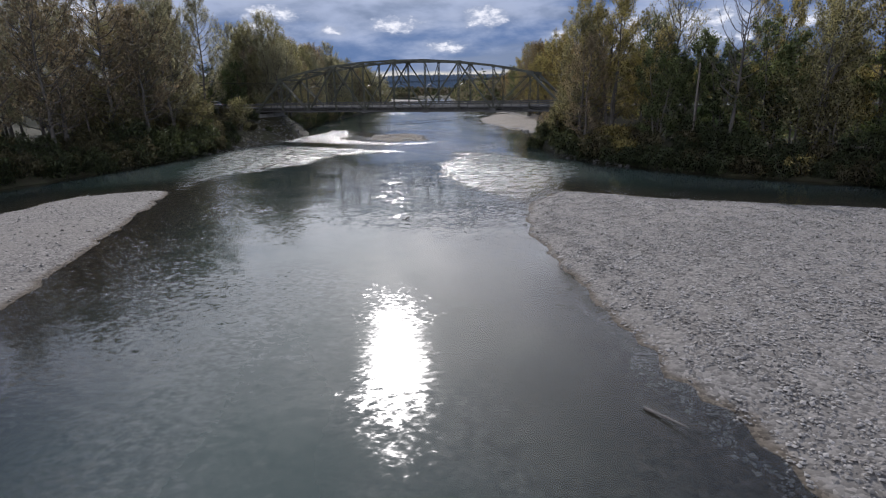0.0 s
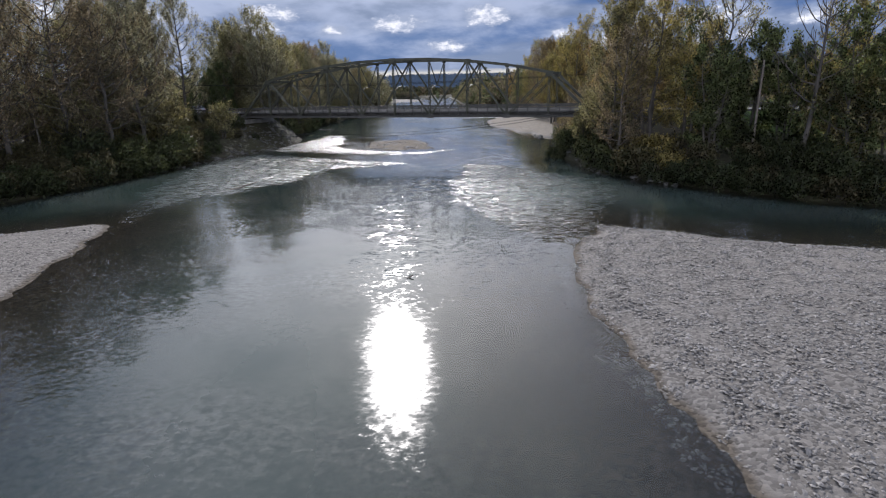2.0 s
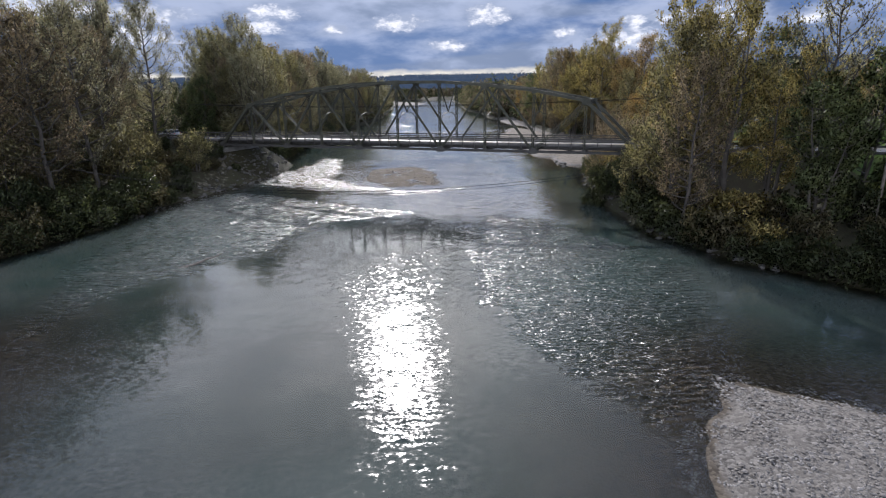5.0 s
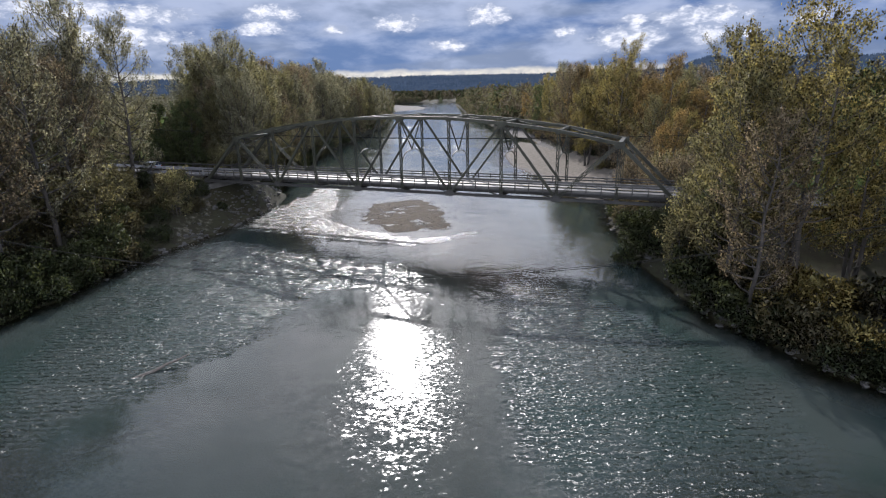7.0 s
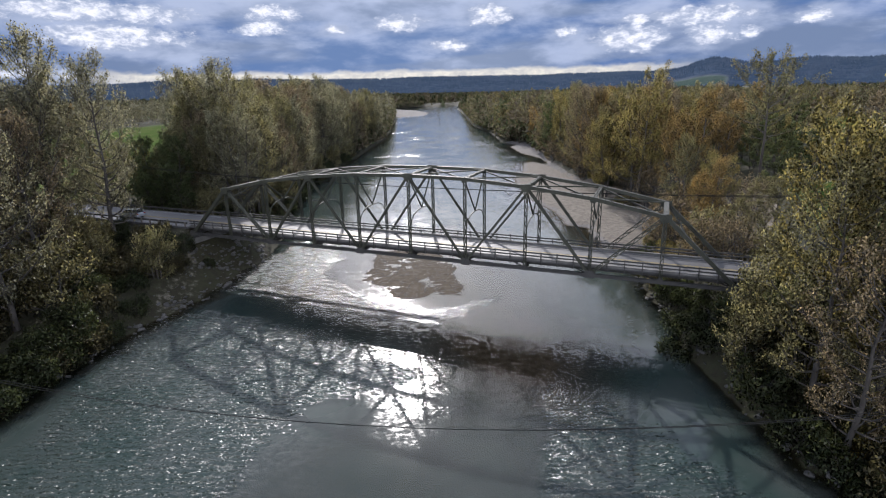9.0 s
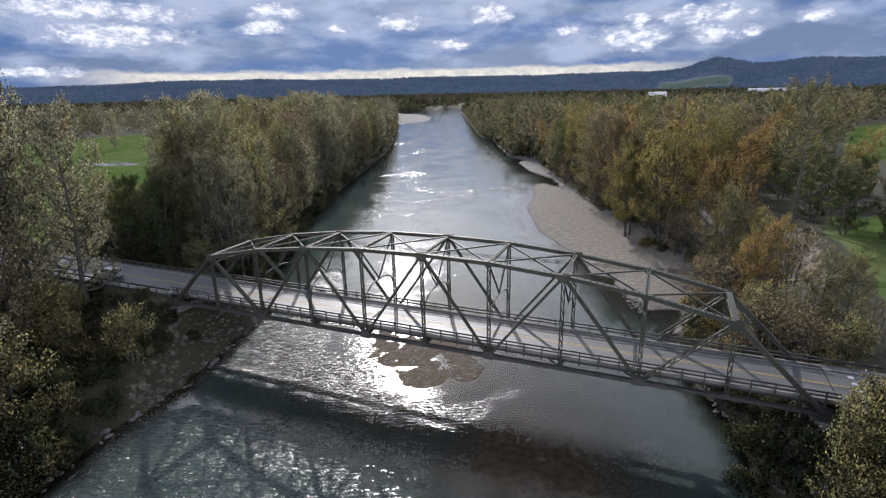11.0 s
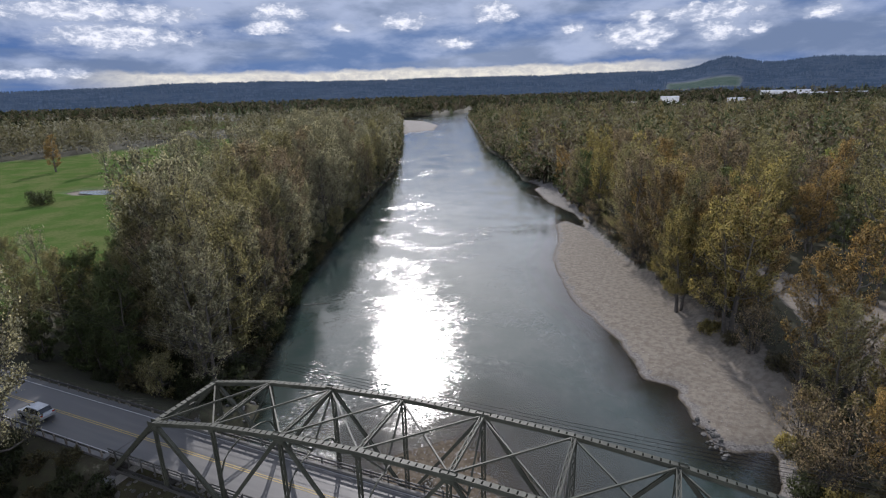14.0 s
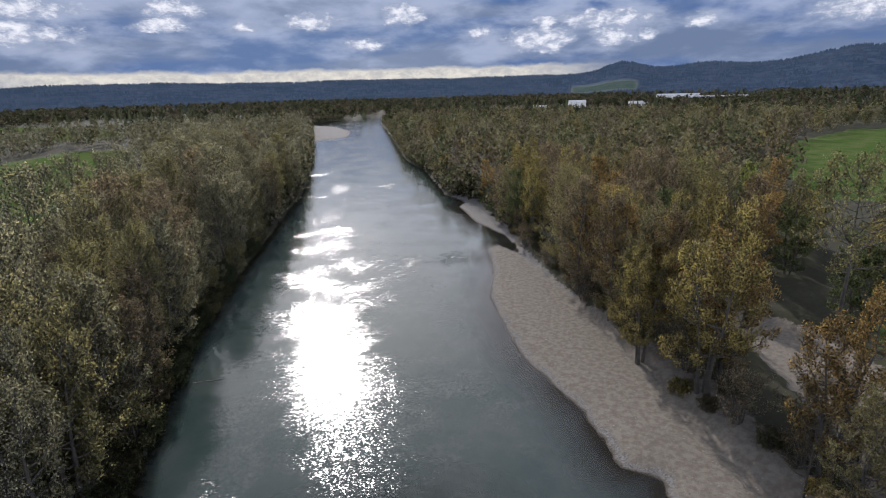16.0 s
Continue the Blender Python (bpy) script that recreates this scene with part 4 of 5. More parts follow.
def tree(name, seed, height, width, base, count, size, leaf, label, limbs=36, rise=1.2, stems=1, near=0.34, twigs=6):
    """A broadleaf tree: tapered stems, limbs that sweep out and up, twigs on them, and plumes of leaf sprays along the twigs."""
    rnd, r = np.random.RandomState(seed), random.Random(seed)
    thing = tagged(new(name), label, "tree")
    verts, faces, shoots = [], [], []
    each = limbs // stems
    for s in range(stems):
        turn = 6.283 * s / stems + r.uniform(-0.5, 0.5)
        lean = Vector((math.cos(turn), math.sin(turn), 0)) * (r.uniform(0, 0.04) if stems == 1 else r.uniform(0.07, 0.14)) * height
        foot = Vector((math.cos(turn), math.sin(turn), 0)) * (0.0 if stems == 1 else 0.5) + Vector((0, 0, -0.6))
        h = height * (0.95 if s == 0 else r.uniform(0.72, 0.92))
        spine = [foot + lean * (k / 7) ** 1.3 + Vector((r.uniform(-1, 1), r.uniform(-1, 1), 0)) * 0.010 * h + Vector((0, 0, h * k / 7)) for k in range(8)]
        girth = 0.012 * h + 0.05
        tube(verts, faces, spine, [girth * (1.25 if k == 0 else 1 - k / 7.4) for k in range(8)], 7)
        for k in range(each):
            f = base + (0.985 - base) * ((k + r.random()) / each) ** 0.9
            i = min(int(f * 7), 6)
            start = spine[i].lerp(spine[i + 1], f * 7 - i)
            u = (f - base) / (1 - base)
            shape = (0.14 + 0.86 * (1 - u ** 2.6)) * (0.74 + 0.26 * min(1.0, u / 0.3))
            reach = width * 0.5 * shape * r.uniform(0.6, 1.2) * (0.72 if stems > 1 else 1)
            a = k * 2.4 + r.uniform(-0.5, 0.5)
            out = Vector((math.cos(a), math.sin(a), 0))
            climb = rise * reach * r.uniform(0.55, 1.15) * (0.6 + 0.6 * u) + 0.045 * height * u
            line = [start]
            for j in range(1, 5):
                g = j / 4
                line.append(start + out * reach * g ** 0.8 + Vector((0, 0, climb * g ** 1.45)) + Vector((r.uniform(-1, 1), r.uniform(-1, 1), r.uniform(-0.5, 0.5))) * 0.05 * reach)
            w = girth * 0.32 * (1.1 - 0.6 * u)
            tube(verts, faces, line, [w * (1 - 0.2 * j) + 0.012 for j in range(5)], 4)
            shoots += [(line[3], line[4]), (line[4], line[4] + (line[4] - line[3]).normalized() * 0.7 + Vector((0, 0, 0.4)))]
            for j in range(twigs):
                g = 0.9 + 3.0 * (j + r.random()) / twigs
                q = min(int(g), 3)
                p = line[q].lerp(line[q + 1], g - q)
                way = (line[q + 1] - line[q]).normalized() * 0.75 + Vector((r.uniform(-1, 1), r.uniform(-1, 1), r.uniform(-0.35, 0.75))) * 0.85 + Vector((0, 0, 0.30 * rise))
                tip = p + way.normalized() * (0.55 + (0.26 * reach + 0.02 * height) * r.uniform(0.5, 1.15))
                bend = p.lerp(tip, 0.5) + (out * 0.10 - Vector((0, 0, 0.06))) * (tip - p).length
                tube(verts, faces, [p, bend, tip], [w * 0.42, w * 0.26, 0.01], 3)
                shoots += [(bend, tip), (p.lerp(bend, 0.4), bend), (bend, tip)]
        shoots += [(spine[6], spine[7]), (spine[7], spine[7] + Vector((0, 0, 0.8)))]
    sheet_part("trunk", [tuple(v) for v in verts], faces, BARK, thing, smooth=True)
    if count:
        v, f, off = leaves(rnd, shoots, count, near + 0.3 * (size - 0.22), size)
        crown = sheet_part("crown", v, f, leaf, thing)
        p = np.array(v)
        wide = (p - (0, 0, 0.5 * height)) * (1, 1, 0.5)
        round_normals(crown.data, 0.5 * wide / (np.linalg.norm(wide, axis=1)[:, None] + 1e-6) + (0, 0, 0.8), 0.3)
    return thing


def bush(name, seed, height, width, count, size, leaf, label):
    rnd, r = np.random.RandomState(seed), random.Random(seed)
    thing = tagged(new(name), label, "bush")
    verts, faces, shoots = [], [], []
    for k in range(18):
        a = k * 2.4
        reach = width * 0.5 * r.uniform(0.3, 1.0)
        tip = Vector((math.cos(a) * reach, math.sin(a) * reach, height * r.uniform(0.45, 1.0) * (1.1 - 0.5 * reach / width)))
        mid = tip * 0.5 + Vector((0, 0, 0.15 * height))
        tube(verts, faces, [Vector((0.05 * math.cos(a), 0.05 * math.sin(a), -0.3)), mid, tip], [0.05, 0.035, 0.01], 3)
        low = Vector((tip.x, tip.y, tip.z * 0.3))
        shoots += [(mid, tip), (mid.lerp(tip, 0.5), tip), (low, tip), (low * 0.6, low)]
    sheet_part("stem", [tuple(v) for v in verts], faces, BARK, thing)
    v, f, off = leaves(rnd, shoots, count, 0.085 * width, size)
    foliage = sheet_part("foliage", v, f, leaf, thing)
    round_normals(foliage.data, np.array(v) * (1, 1, 0.7) + (0, 0, 0.5) + off, 0.4)
    return thing


def height_at(x, y):
    """Height of the ground sheet at a place, between its grid points."""
    xs, ys, z = GROUND_GRID[0]
    i, j = int(np.searchsorted(xs, x)) - 1, int(np.searchsorted(ys, y)) - 1
    u, v = (x - xs[i]) / (xs[i + 1] - xs[i]), (y - ys[j]) / (ys[j + 1] - ys[j])
    return float((z[j, i] * (1 - u) + z[j, i + 1] * u) * (1 - v) + (z[j + 1, i] * (1 - u) + z[j + 1, i + 1] * u) * v)


KINDS = {}


def kinds():
    """Each kind once with fine leaves, for the banks that the camera passes, and once coarser, for the woods behind."""
    bank, back = "on the river bank", "in the wood"
    for tail, where, count, size in (("", bank, 15000, 0.215), ("_far", back, 8600, 0.30)):
        for i in range(3):
            KINDS["silver%d" % i + tail] = tree("cottonwood", 10 + i, 28, 12.5, 0.12, count, size, LEAF["silver"], "tall cottonwood with pale silvery autumn leaves " + where, 46, 1.1, 1 + i % 2)
        for i in range(2):
            KINDS["russet%d" % i + tail] = tree("cottonwood", 20 + i, 26, 11.0, 0.12, int(count * 0.7), size, LEAF["russet"], "thinning cottonwood with dull russet leaves " + where, 42, 1.05)
            KINDS["olive%d" % i + tail] = tree("cottonwood", 30 + i, 27, 12.5, 0.10, count, size, LEAF["olive"], "tall cottonwood with olive-green leaves " + where, 46, 1.0, 1 + i)
            KINDS["yellow%d" % i + tail] = tree("maple_tree", 40 + i, 25, 14.5, 0.14, int(count * 1.2), size, LEAF["yellow"], "broad tree with yellow-green autumn leaves " + where, 48, 0.9, 3)
        KINDS["orange0" + tail] = tree("maple_tree", 50, 25, 12.5, 0.14, int(count * 1.15), size, LEAF["orange"], "broad tree with orange-brown autumn leaves " + where, 44, 1.0, 2)
        KINDS["green0" + tail] = tree("alder_tree", 60, 19, 10.0, 0.06, count, size, LEAF["green"], "dense dark green tree " + where, 38, 0.8, 2)
    KINDS["green1"] = tree("alder_tree", 61, 17, 9.5, 0.06, 10000, 0.27, LEAF["green"], "dense dark green tree on the river bank", 38, 0.8, 3)
    KINDS["lime0"] = tree("willow_tree", 70, 20, 13.5, 0.08, 6000, 0.45, LEAF["lime"], "round willow with light yellow-green leaves beside the meadow", 36, 0.8, 2)
    KINDS["vase0"] = tree("cottonwood", 95, 28, 18.0, 0.42, 9000, 0.24, LEAF["olive"], "spreading cottonwood with an olive crown on a bare trunk", 30, 0.85)
    KINDS["thin0"] = tree("cottonwood", 80, 26, 10.0, 0.2, 4200, 0.24, LEAF["silver"], "half-bare cottonwood with few pale leaves on the river bank", 30, 1.4)
    KINDS["bare0"] = tree("bare_tree", 85, 22, 8.0, 0.3, 0, 0.3, LEAF["russet"], "leafless grey tree standing among the river trees", 30, 1.4)
    KINDS["scrub0"] = tree("willow_scrub", 88, 8.5, 9.0, 0.04, 2600, 0.21, LEAF["russet"], "twiggy half-bare scrub willow beside the gravel bar", 40, 0.9, 4)
    KINDS["scrub1"] = tree("willow_scrub", 89, 8.0, 8.5, 0.04, 4200, 0.24, LEAF["olive"], "leafy scrub willow on the river bank", 40, 0.9, 4)
    KINDS["bush0"] = bush("bush", 90, 3.6, 5.4, 2200, 0.25, LEAF["shrub"], "dark green bush on the river bank")
    KINDS["bush1"] = bush("bush", 91, 3.0, 4.6, 2000, 0.24, LEAF["bramble"], "olive-green bush on the river bank")
    KINDS["bush2"] = bush("bush", 92, 2.0, 3.8, 1500, 0.24, LEAF["yellow"], "low yellowing bush on the river bank")


USED = set()


def plant(kind, x, y, scale=1.0, turn=0.0, squash=1.0):
    ob = KINDS[kind]
    m = pose(x, y, height_at(x, y) - 0.1, 0, 0, turn)
    wide = scale * squash
    if kind not in USED:
        USED.add(kind)
        ob.matrix_basis = m
        made = ob
    else:
        made = copy_thing(ob, m)
    made.scale = (wide, wide, scale)
    return made


def wood(poly, gap, mix, low, high, seed, clear=7.5):
    """Scatter trees in a stretch of the plan, no two closer than gap."""
    r = random.Random(seed)
    xs, ys = [p[0] for p in poly], [p[1] for p in poly]
    done = []
    area = (max(xs) - min(xs)) * (max(ys) - min(ys))
    px = np.array([(r.uniform(min(xs), max(xs)), r.uniform(min(ys), max(ys))) for _ in range(int(area / gap ** 2 * 6) + 20)])
    ok = (inside_by(px[:, 0], px[:, 1], poly) > 0) & (inside_by(px[:, 0], px[:, 1], RIVER) < -1.2) & (np.abs(px[:, 1] - ROAD_Y) > clear) & (inside_by(px[:, 0], px[:, 1], MUD) < 0)
    for x, y in px[ok]:
        if all((x - a) ** 2 + (y - b) ** 2 > gap ** 2 for a, b in done):
            done.append((x, y))
            plant(r.choice(mix), x, y, r.uniform(low, high), r.uniform(0, 360), r.uniform(0.9, 1.15))
    return done


kinds()
# the trees that stand out: kind, place, scale
for k, x, y, scale, turn in (("silver0", -60, -6.5, 1.18, 0), ("silver2", -50.5, -4.2, 1.0, 50), ("silver1", -53, -13, 1.08, 90), ("silver0", -56, -7.5, 0.95, 240), ("russet0", -43.5, -20, 0.92, 10), ("silver2", -36, -28, 0.95, 200),
                             ("silver1", -66, -14, 1.12, 190), ("olive0", -49, -22, 0.95, 70), ("silver1", -57, -12, 1.0, 200),
                             ("yellow0", 44.5, -6.8, 1.02, 0), ("yellow1", 47.5, -13.5, 0.95, 70), ("olive0", 42.5, -13.5, 0.78, 30), ("russet1", 44, -18.5, 0.72, 0), ("green1", 41.2, -8.5, 0.5, 20),
                             ("bare0", 64.5, -26, 1.0, 0), ("green0", 54, -7, 0.98, 130), ("green1", 60, -15, 1.0, 60), ("yellow1", 70, -17, 0.82, 190), ("yellow0", 82, -24, 1.0, 100), ("green1", 55, -22, 0.8, 200),
                             ("thin0", 57, -12, 0.95, 120), ("olive1", 74, -28, 0.8, 60),
                             ("yellow0", 24.5, 66, 1.2, 60), ("orange0", 28, 69, 1.0, 150), ("orange0", 34, 49, 0.98, 0), ("vase0", 52, 92, 1.18, 80), ("olive1", 16.5, 84, 0.95, 30), ("russet0", 12.5, 92, 1.0, 200), ("orange0", 20, 84, 0.9, 40),
                             ("green0_far", 60, 84, 0.9, 10), ("green0_far", 66, 78, 0.8, 90), ("russet1", 6, 108, 1.05, 0), ("olive0", 3, 118, 1.0, 140), ("green0_far", 57, 97, 0.95, 160),
                             ("lime0", 52, 194, 1.0, 0), ("lime0", 63, 188, 0.9, 80), ("bush0", -221.9, 101.8, 1.7, 0), ("silver2_far", -292, 180, 0.85, 0), ("orange0_far", -322, 170, 0.9, 0), ("thin0", -92, 26, 0.72, 90), ("yellow0_far", -86, 30, 0.55, 0)):
    plant(k, x, y, scale, turn)
NEAR_LEFT = ["silver0", "silver1", "russet0", "thin0", "olive0", "thin0", "silver2", "russet1"]
FAR_LEFT = ["silver0_far", "silver1_far", "silver2_far", "olive0_far", "silver0_far", "russet1_far", "silver2_far"]
FAR_RIGHT = ["olive0_far", "olive1_far", "orange0_far", "yellow0_far", "russet0_far", "green0_far", "russet1_far", "olive1_far"]
# left bank before the bridge
wood([(-23, -80), (-27, -42), (-33, -30), (-46, -20), (-62, -15), (-84, -14), (-84, -45), (-45, -80)], 7.4, NEAR_LEFT, 0.75, 1.1, 1)
# left bank past the bridge: a fringe of fine trees, then the wood
wood([(-44, 18), (-52, 32), (-63, 53), (-80, 92), (-92, 92), (-78, 56), (-66, 34), (-56, 22)], 7.4, ["silver0", "silver1", "silver2", "olive0", "russet1", "olive1"], 0.6, 1.15, 2)
wood([(-60, 24), (-66, 34), (-78, 56), (-92, 92), (-101, 146), (-132, 230), (-196, 236), (-160, 178), (-133, 126), (-121, 84), (-100, 56), (-74, 34)], 7.6, FAR_LEFT, 0.62, 1.15, 12)
# right bank before the bridge
wood([(52, -12), (55, -22), (68, -30), (84, -31), (100, -30), (100, -14), (60, -9)], 8.0, ["green0", "yellow0", "green1", "olive1", "yellow1"], 0.7, 1.0, 3)
# right bank past the bridge
wood([(18, 72), (8, 104), (22, 104), (30, 76)], 8.4, ["orange0", "olive0", "yellow1", "russet0", "russet1", "olive1"], 0.75, 1.0, 4)
wood([(7, 106), (-4, 130), (-15, 160), (-33, 208), (20, 208), (46, 190), (70, 150), (56, 118), (30, 118), (24, 104)], 8.8, FAR_RIGHT, 0.7, 1.08, 5)
wood([(62, 102), (78, 112), (118, 102), (128, 60), (160, 80), (150, 130), (105, 165), (82, 150)], 10.0, FAR_RIGHT, 0.6, 0.9, 6)
wood([(90, 14), (130, 14), (140, 60), (125, 60), (112, 24)], 11.0, ["olive0_far", "yellow0_far", "green0_far"], 0.6, 0.85, 7)
# lower alders that shade the left approach
wood([(-54, 15), (-62, 20), (-76, 32), (-92, 34), (-90, 18), (-70, 14)], 6.0, ["green0", "green1", "olive1"], 0.45, 0.7, 13)
wood([(-64, 14), (-74, 14), (-90, 16), (-100, 22), (-90, 28), (-76, 26)], 7.0, ["green1", "olive0"], 0.5, 0.7, 14)
for k, x, y, scale, turn in (("green0", -63, 20, 0.95, 0), ("olive1", -68, 27, 0.8, 90), ("green0", -73, 23, 0.9, 200), ("russet1", -60, 25, 0.85, 30), ("green0", -78, 31, 0.9, 140), ("silver0", -71, 33, 0.85, 60), ("green1", -84, 29, 0.9, 10), ("silver0", -70, 35, 1.0, 10), ("silver1", -78, 37, 0.98, 100), ("olive0", -66, 29, 0.95, 200), ("silver2", -61, 31, 0.95, 300), ("olive1", -55, 24, 0.9, 0), ("silver1", -50, 22, 0.85, 60),
                             ("orange0", 36.5, 30, 0.58, 0), ("olive0", 33.5, 41, 0.62, 80), ("olive1", 41, 21, 0.5, 10), ("yellow1", 38, 37, 0.58, 140), ("olive0", 44, 19, 0.5, 200), ("scrub1", 36, 22, 1.0, 30), ("scrub0", 35, 18, 0.9, 70),
                             # dark bushes added on this slope to stand in for its shade
                             ("bush0", 33, -3, 0.8, 0), ("bush0", 34.5, 0.5, 0.85, 50), ("bush0", 35.8, -3.4, 0.8, 100), ("bush0", 33.2, 3.2, 0.75, 150), ("bush0", 36, 4, 0.7, 200), ("bush0", 34.5, 7.6, 0.9, 250), ("bush1", 37, -0.8, 0.6, 300), ("bush0", 32.5, 11, 0.9, 10),
                             ("bush1", 31.2, 15, 0.9, 60), ("bush0", 30, 19.5, 0.9, 110), ("bush1", 29.4, 24, 0.9, 160), ("bush0", 29.2, 28.5, 0.8, 210), ("bush1", 30, 34, 0.9, 0), ("bush0", 39.5, -12, 1.0, 90), ("bush0", 41.8, -16.5, 1.0, 30),
                             ("scrub1", 39.2, -5.0, 0.85, 0), ("scrub1", 41.0, -3.4, 0.8, 80), ("scrub1", 38.4, -9.0, 0.8, 150), ("scrub1", 42.5, -9.5, 1.0, 220), ("bush0", 38.0, -3.5, 0.9, 0), ("bush1", 40.0, -7.0, 1.2, 60), ("scrub0", 39.0, 12.5, 0.8, 0),
                             ("bush1", 38.5, 13.5, 1.1, 40), ("scrub1", 43.0, 13.0, 0.7, 100), ("bush2", 41.0, 15.5, 1.0, 0), ("scrub0", 30.5, 38, 0.9, 0), ("scrub0", 32, 30, 1.1, 60), ("bare0", 36.5, 33, 0.45, 0), ("bare0", 31, 46, 0.5, 70), ("scrub0", 38, 50, 1.2, 20), ("scrub0", 42, 46, 1.3, 100), ("scrub0", 45.5, 53, 1.2, 190), ("scrub0", 36, 57, 1.1, 260), ("bare0", 43, 55, 0.42, 30)):
    plant(k, x, y, scale, turn)
# trees and scrub that hang over the water's edge
def fringe_trees(line, gap, mix, low, high, back, seed):
    r = random.Random(seed)
    for (ax, ay), (bx, by) in zip(line, line[1:]):
        n = max(1, round(math.hypot(bx - ax, by - ay) / gap))
        nx, ny = (by - ay), -(bx - ax)
        k = back / math.hypot(nx, ny)
        for i in range(n):
            u = (i + r.uniform(0.1, 0.9)) / n
            plant(r.choice(mix), ax + (bx - ax) * u + nx * k * r.uniform(0.6, 1.4), ay + (by - ay) * u + ny * k * r.uniform(0.6, 1.4), r.uniform(low, high), r.uniform(0, 360), r.uniform(0.95, 1.2))


fringe_trees([(-47, 30), (-60, 54), (-68, 69), (-81, 102), (-97, 146), (-128, 230)], 8.0, ["silver2_far", "olive1_far", "russet0_far", "silver1_far"], 0.4, 0.95, -2.6, 41)
wood([(-34, -8), (-35, 1), (-40, -1), (-52, -2), (-60, -6), (-48, -12), (-40, -12)], 2.3, ["bush0", "bush0", "bush1"], 0.3, 0.75, 45, 4.6)
fringe_trees([(-47, 30), (-60, 54), (-68, 69), (-81, 102)], 2.6, ["bush0", "bush0", "bush1"], 0.7, 1.1, -0.9, 42)
fringe_trees([(-20, -84), (-22, -55), (-24, -38), (-29, -20)], 2.2, ["bush0", "bush0", "bush1"], 0.6, 1.0, -1.0, 43)
fringe_trees([(96, -110), (84, -60), (79, -37), (64, -34), (50, -27), (42, -19)], 2.2, ["bush0", "bush0", "bush1"], 0.55, 0.95, 1.0, 44)
# undergrowth
wood([(-20, -82), (-25, -42), (-31, -20), (-33, -8), (-44, -6), (-62, -6), (-70, -20), (-40, -50), (-34, -80)], 3.8, ["bush0", "bush0", "bush1", "scrub1"], 0.6, 1.2, 21)
wood([(-38, 14), (-50, 32), (-70, 76), (-96, 148), (-104, 148), (-78, 76), (-62, 40), (-60, 14)], 4.0, ["bush0", "bush0", "bush1", "scrub1"], 0.6, 1.2, 22)
wood([(39, -8), (44, -19), (52, -27), (66, -33), (84, -36), (100, -38), (100, -28), (70, -22), (50, -16), (44, -6)], 3.7, ["bush0", "bush1", "bush0", "scrub1", "bush2"], 0.7, 1.25, 23)
wood([(31, 14), (29, 40), (28, 52), (20, 70), (7, 104), (-4, 130), (-18, 164), (-12, 166), (3, 132), (14, 106), (27, 72), (35, 44), (38, 14)], 4.0, ["bush1", "bush2", "scrub0", "scrub0", "bush0", "scrub0"], 0.6, 1.05, 24)
wood([(56, 18), (90, 14), (110, 30), (80, 60), (60, 60)], 14, ["bush1", "bush2"], 0.4, 0.7, 25)
# extra bushes added to darken the bare bank edges in place of shade
wood([(46, -22), (52, -29), (64, -35.5), (80, -39), (98, -46), (98, -38), (66, -30), (52, -23)], 2.7, ["bush0", "bush0", "bush1"], 0.55, 0.9, 26)
wood([(-18, -80), (-21, -55), (-24, -38), (-28, -22), (-33, -20), (-30, -38), (-27, -55), (-24, -80)], 2.7, ["bush0", "bush0", "bush1"], 0.55, 0.9, 27)
for k in list(KINDS):
    if k not in USED:
        for ob in (*KINDS[k].children_recursive, KINDS[k]):
            bpy.data.objects.remove(ob)


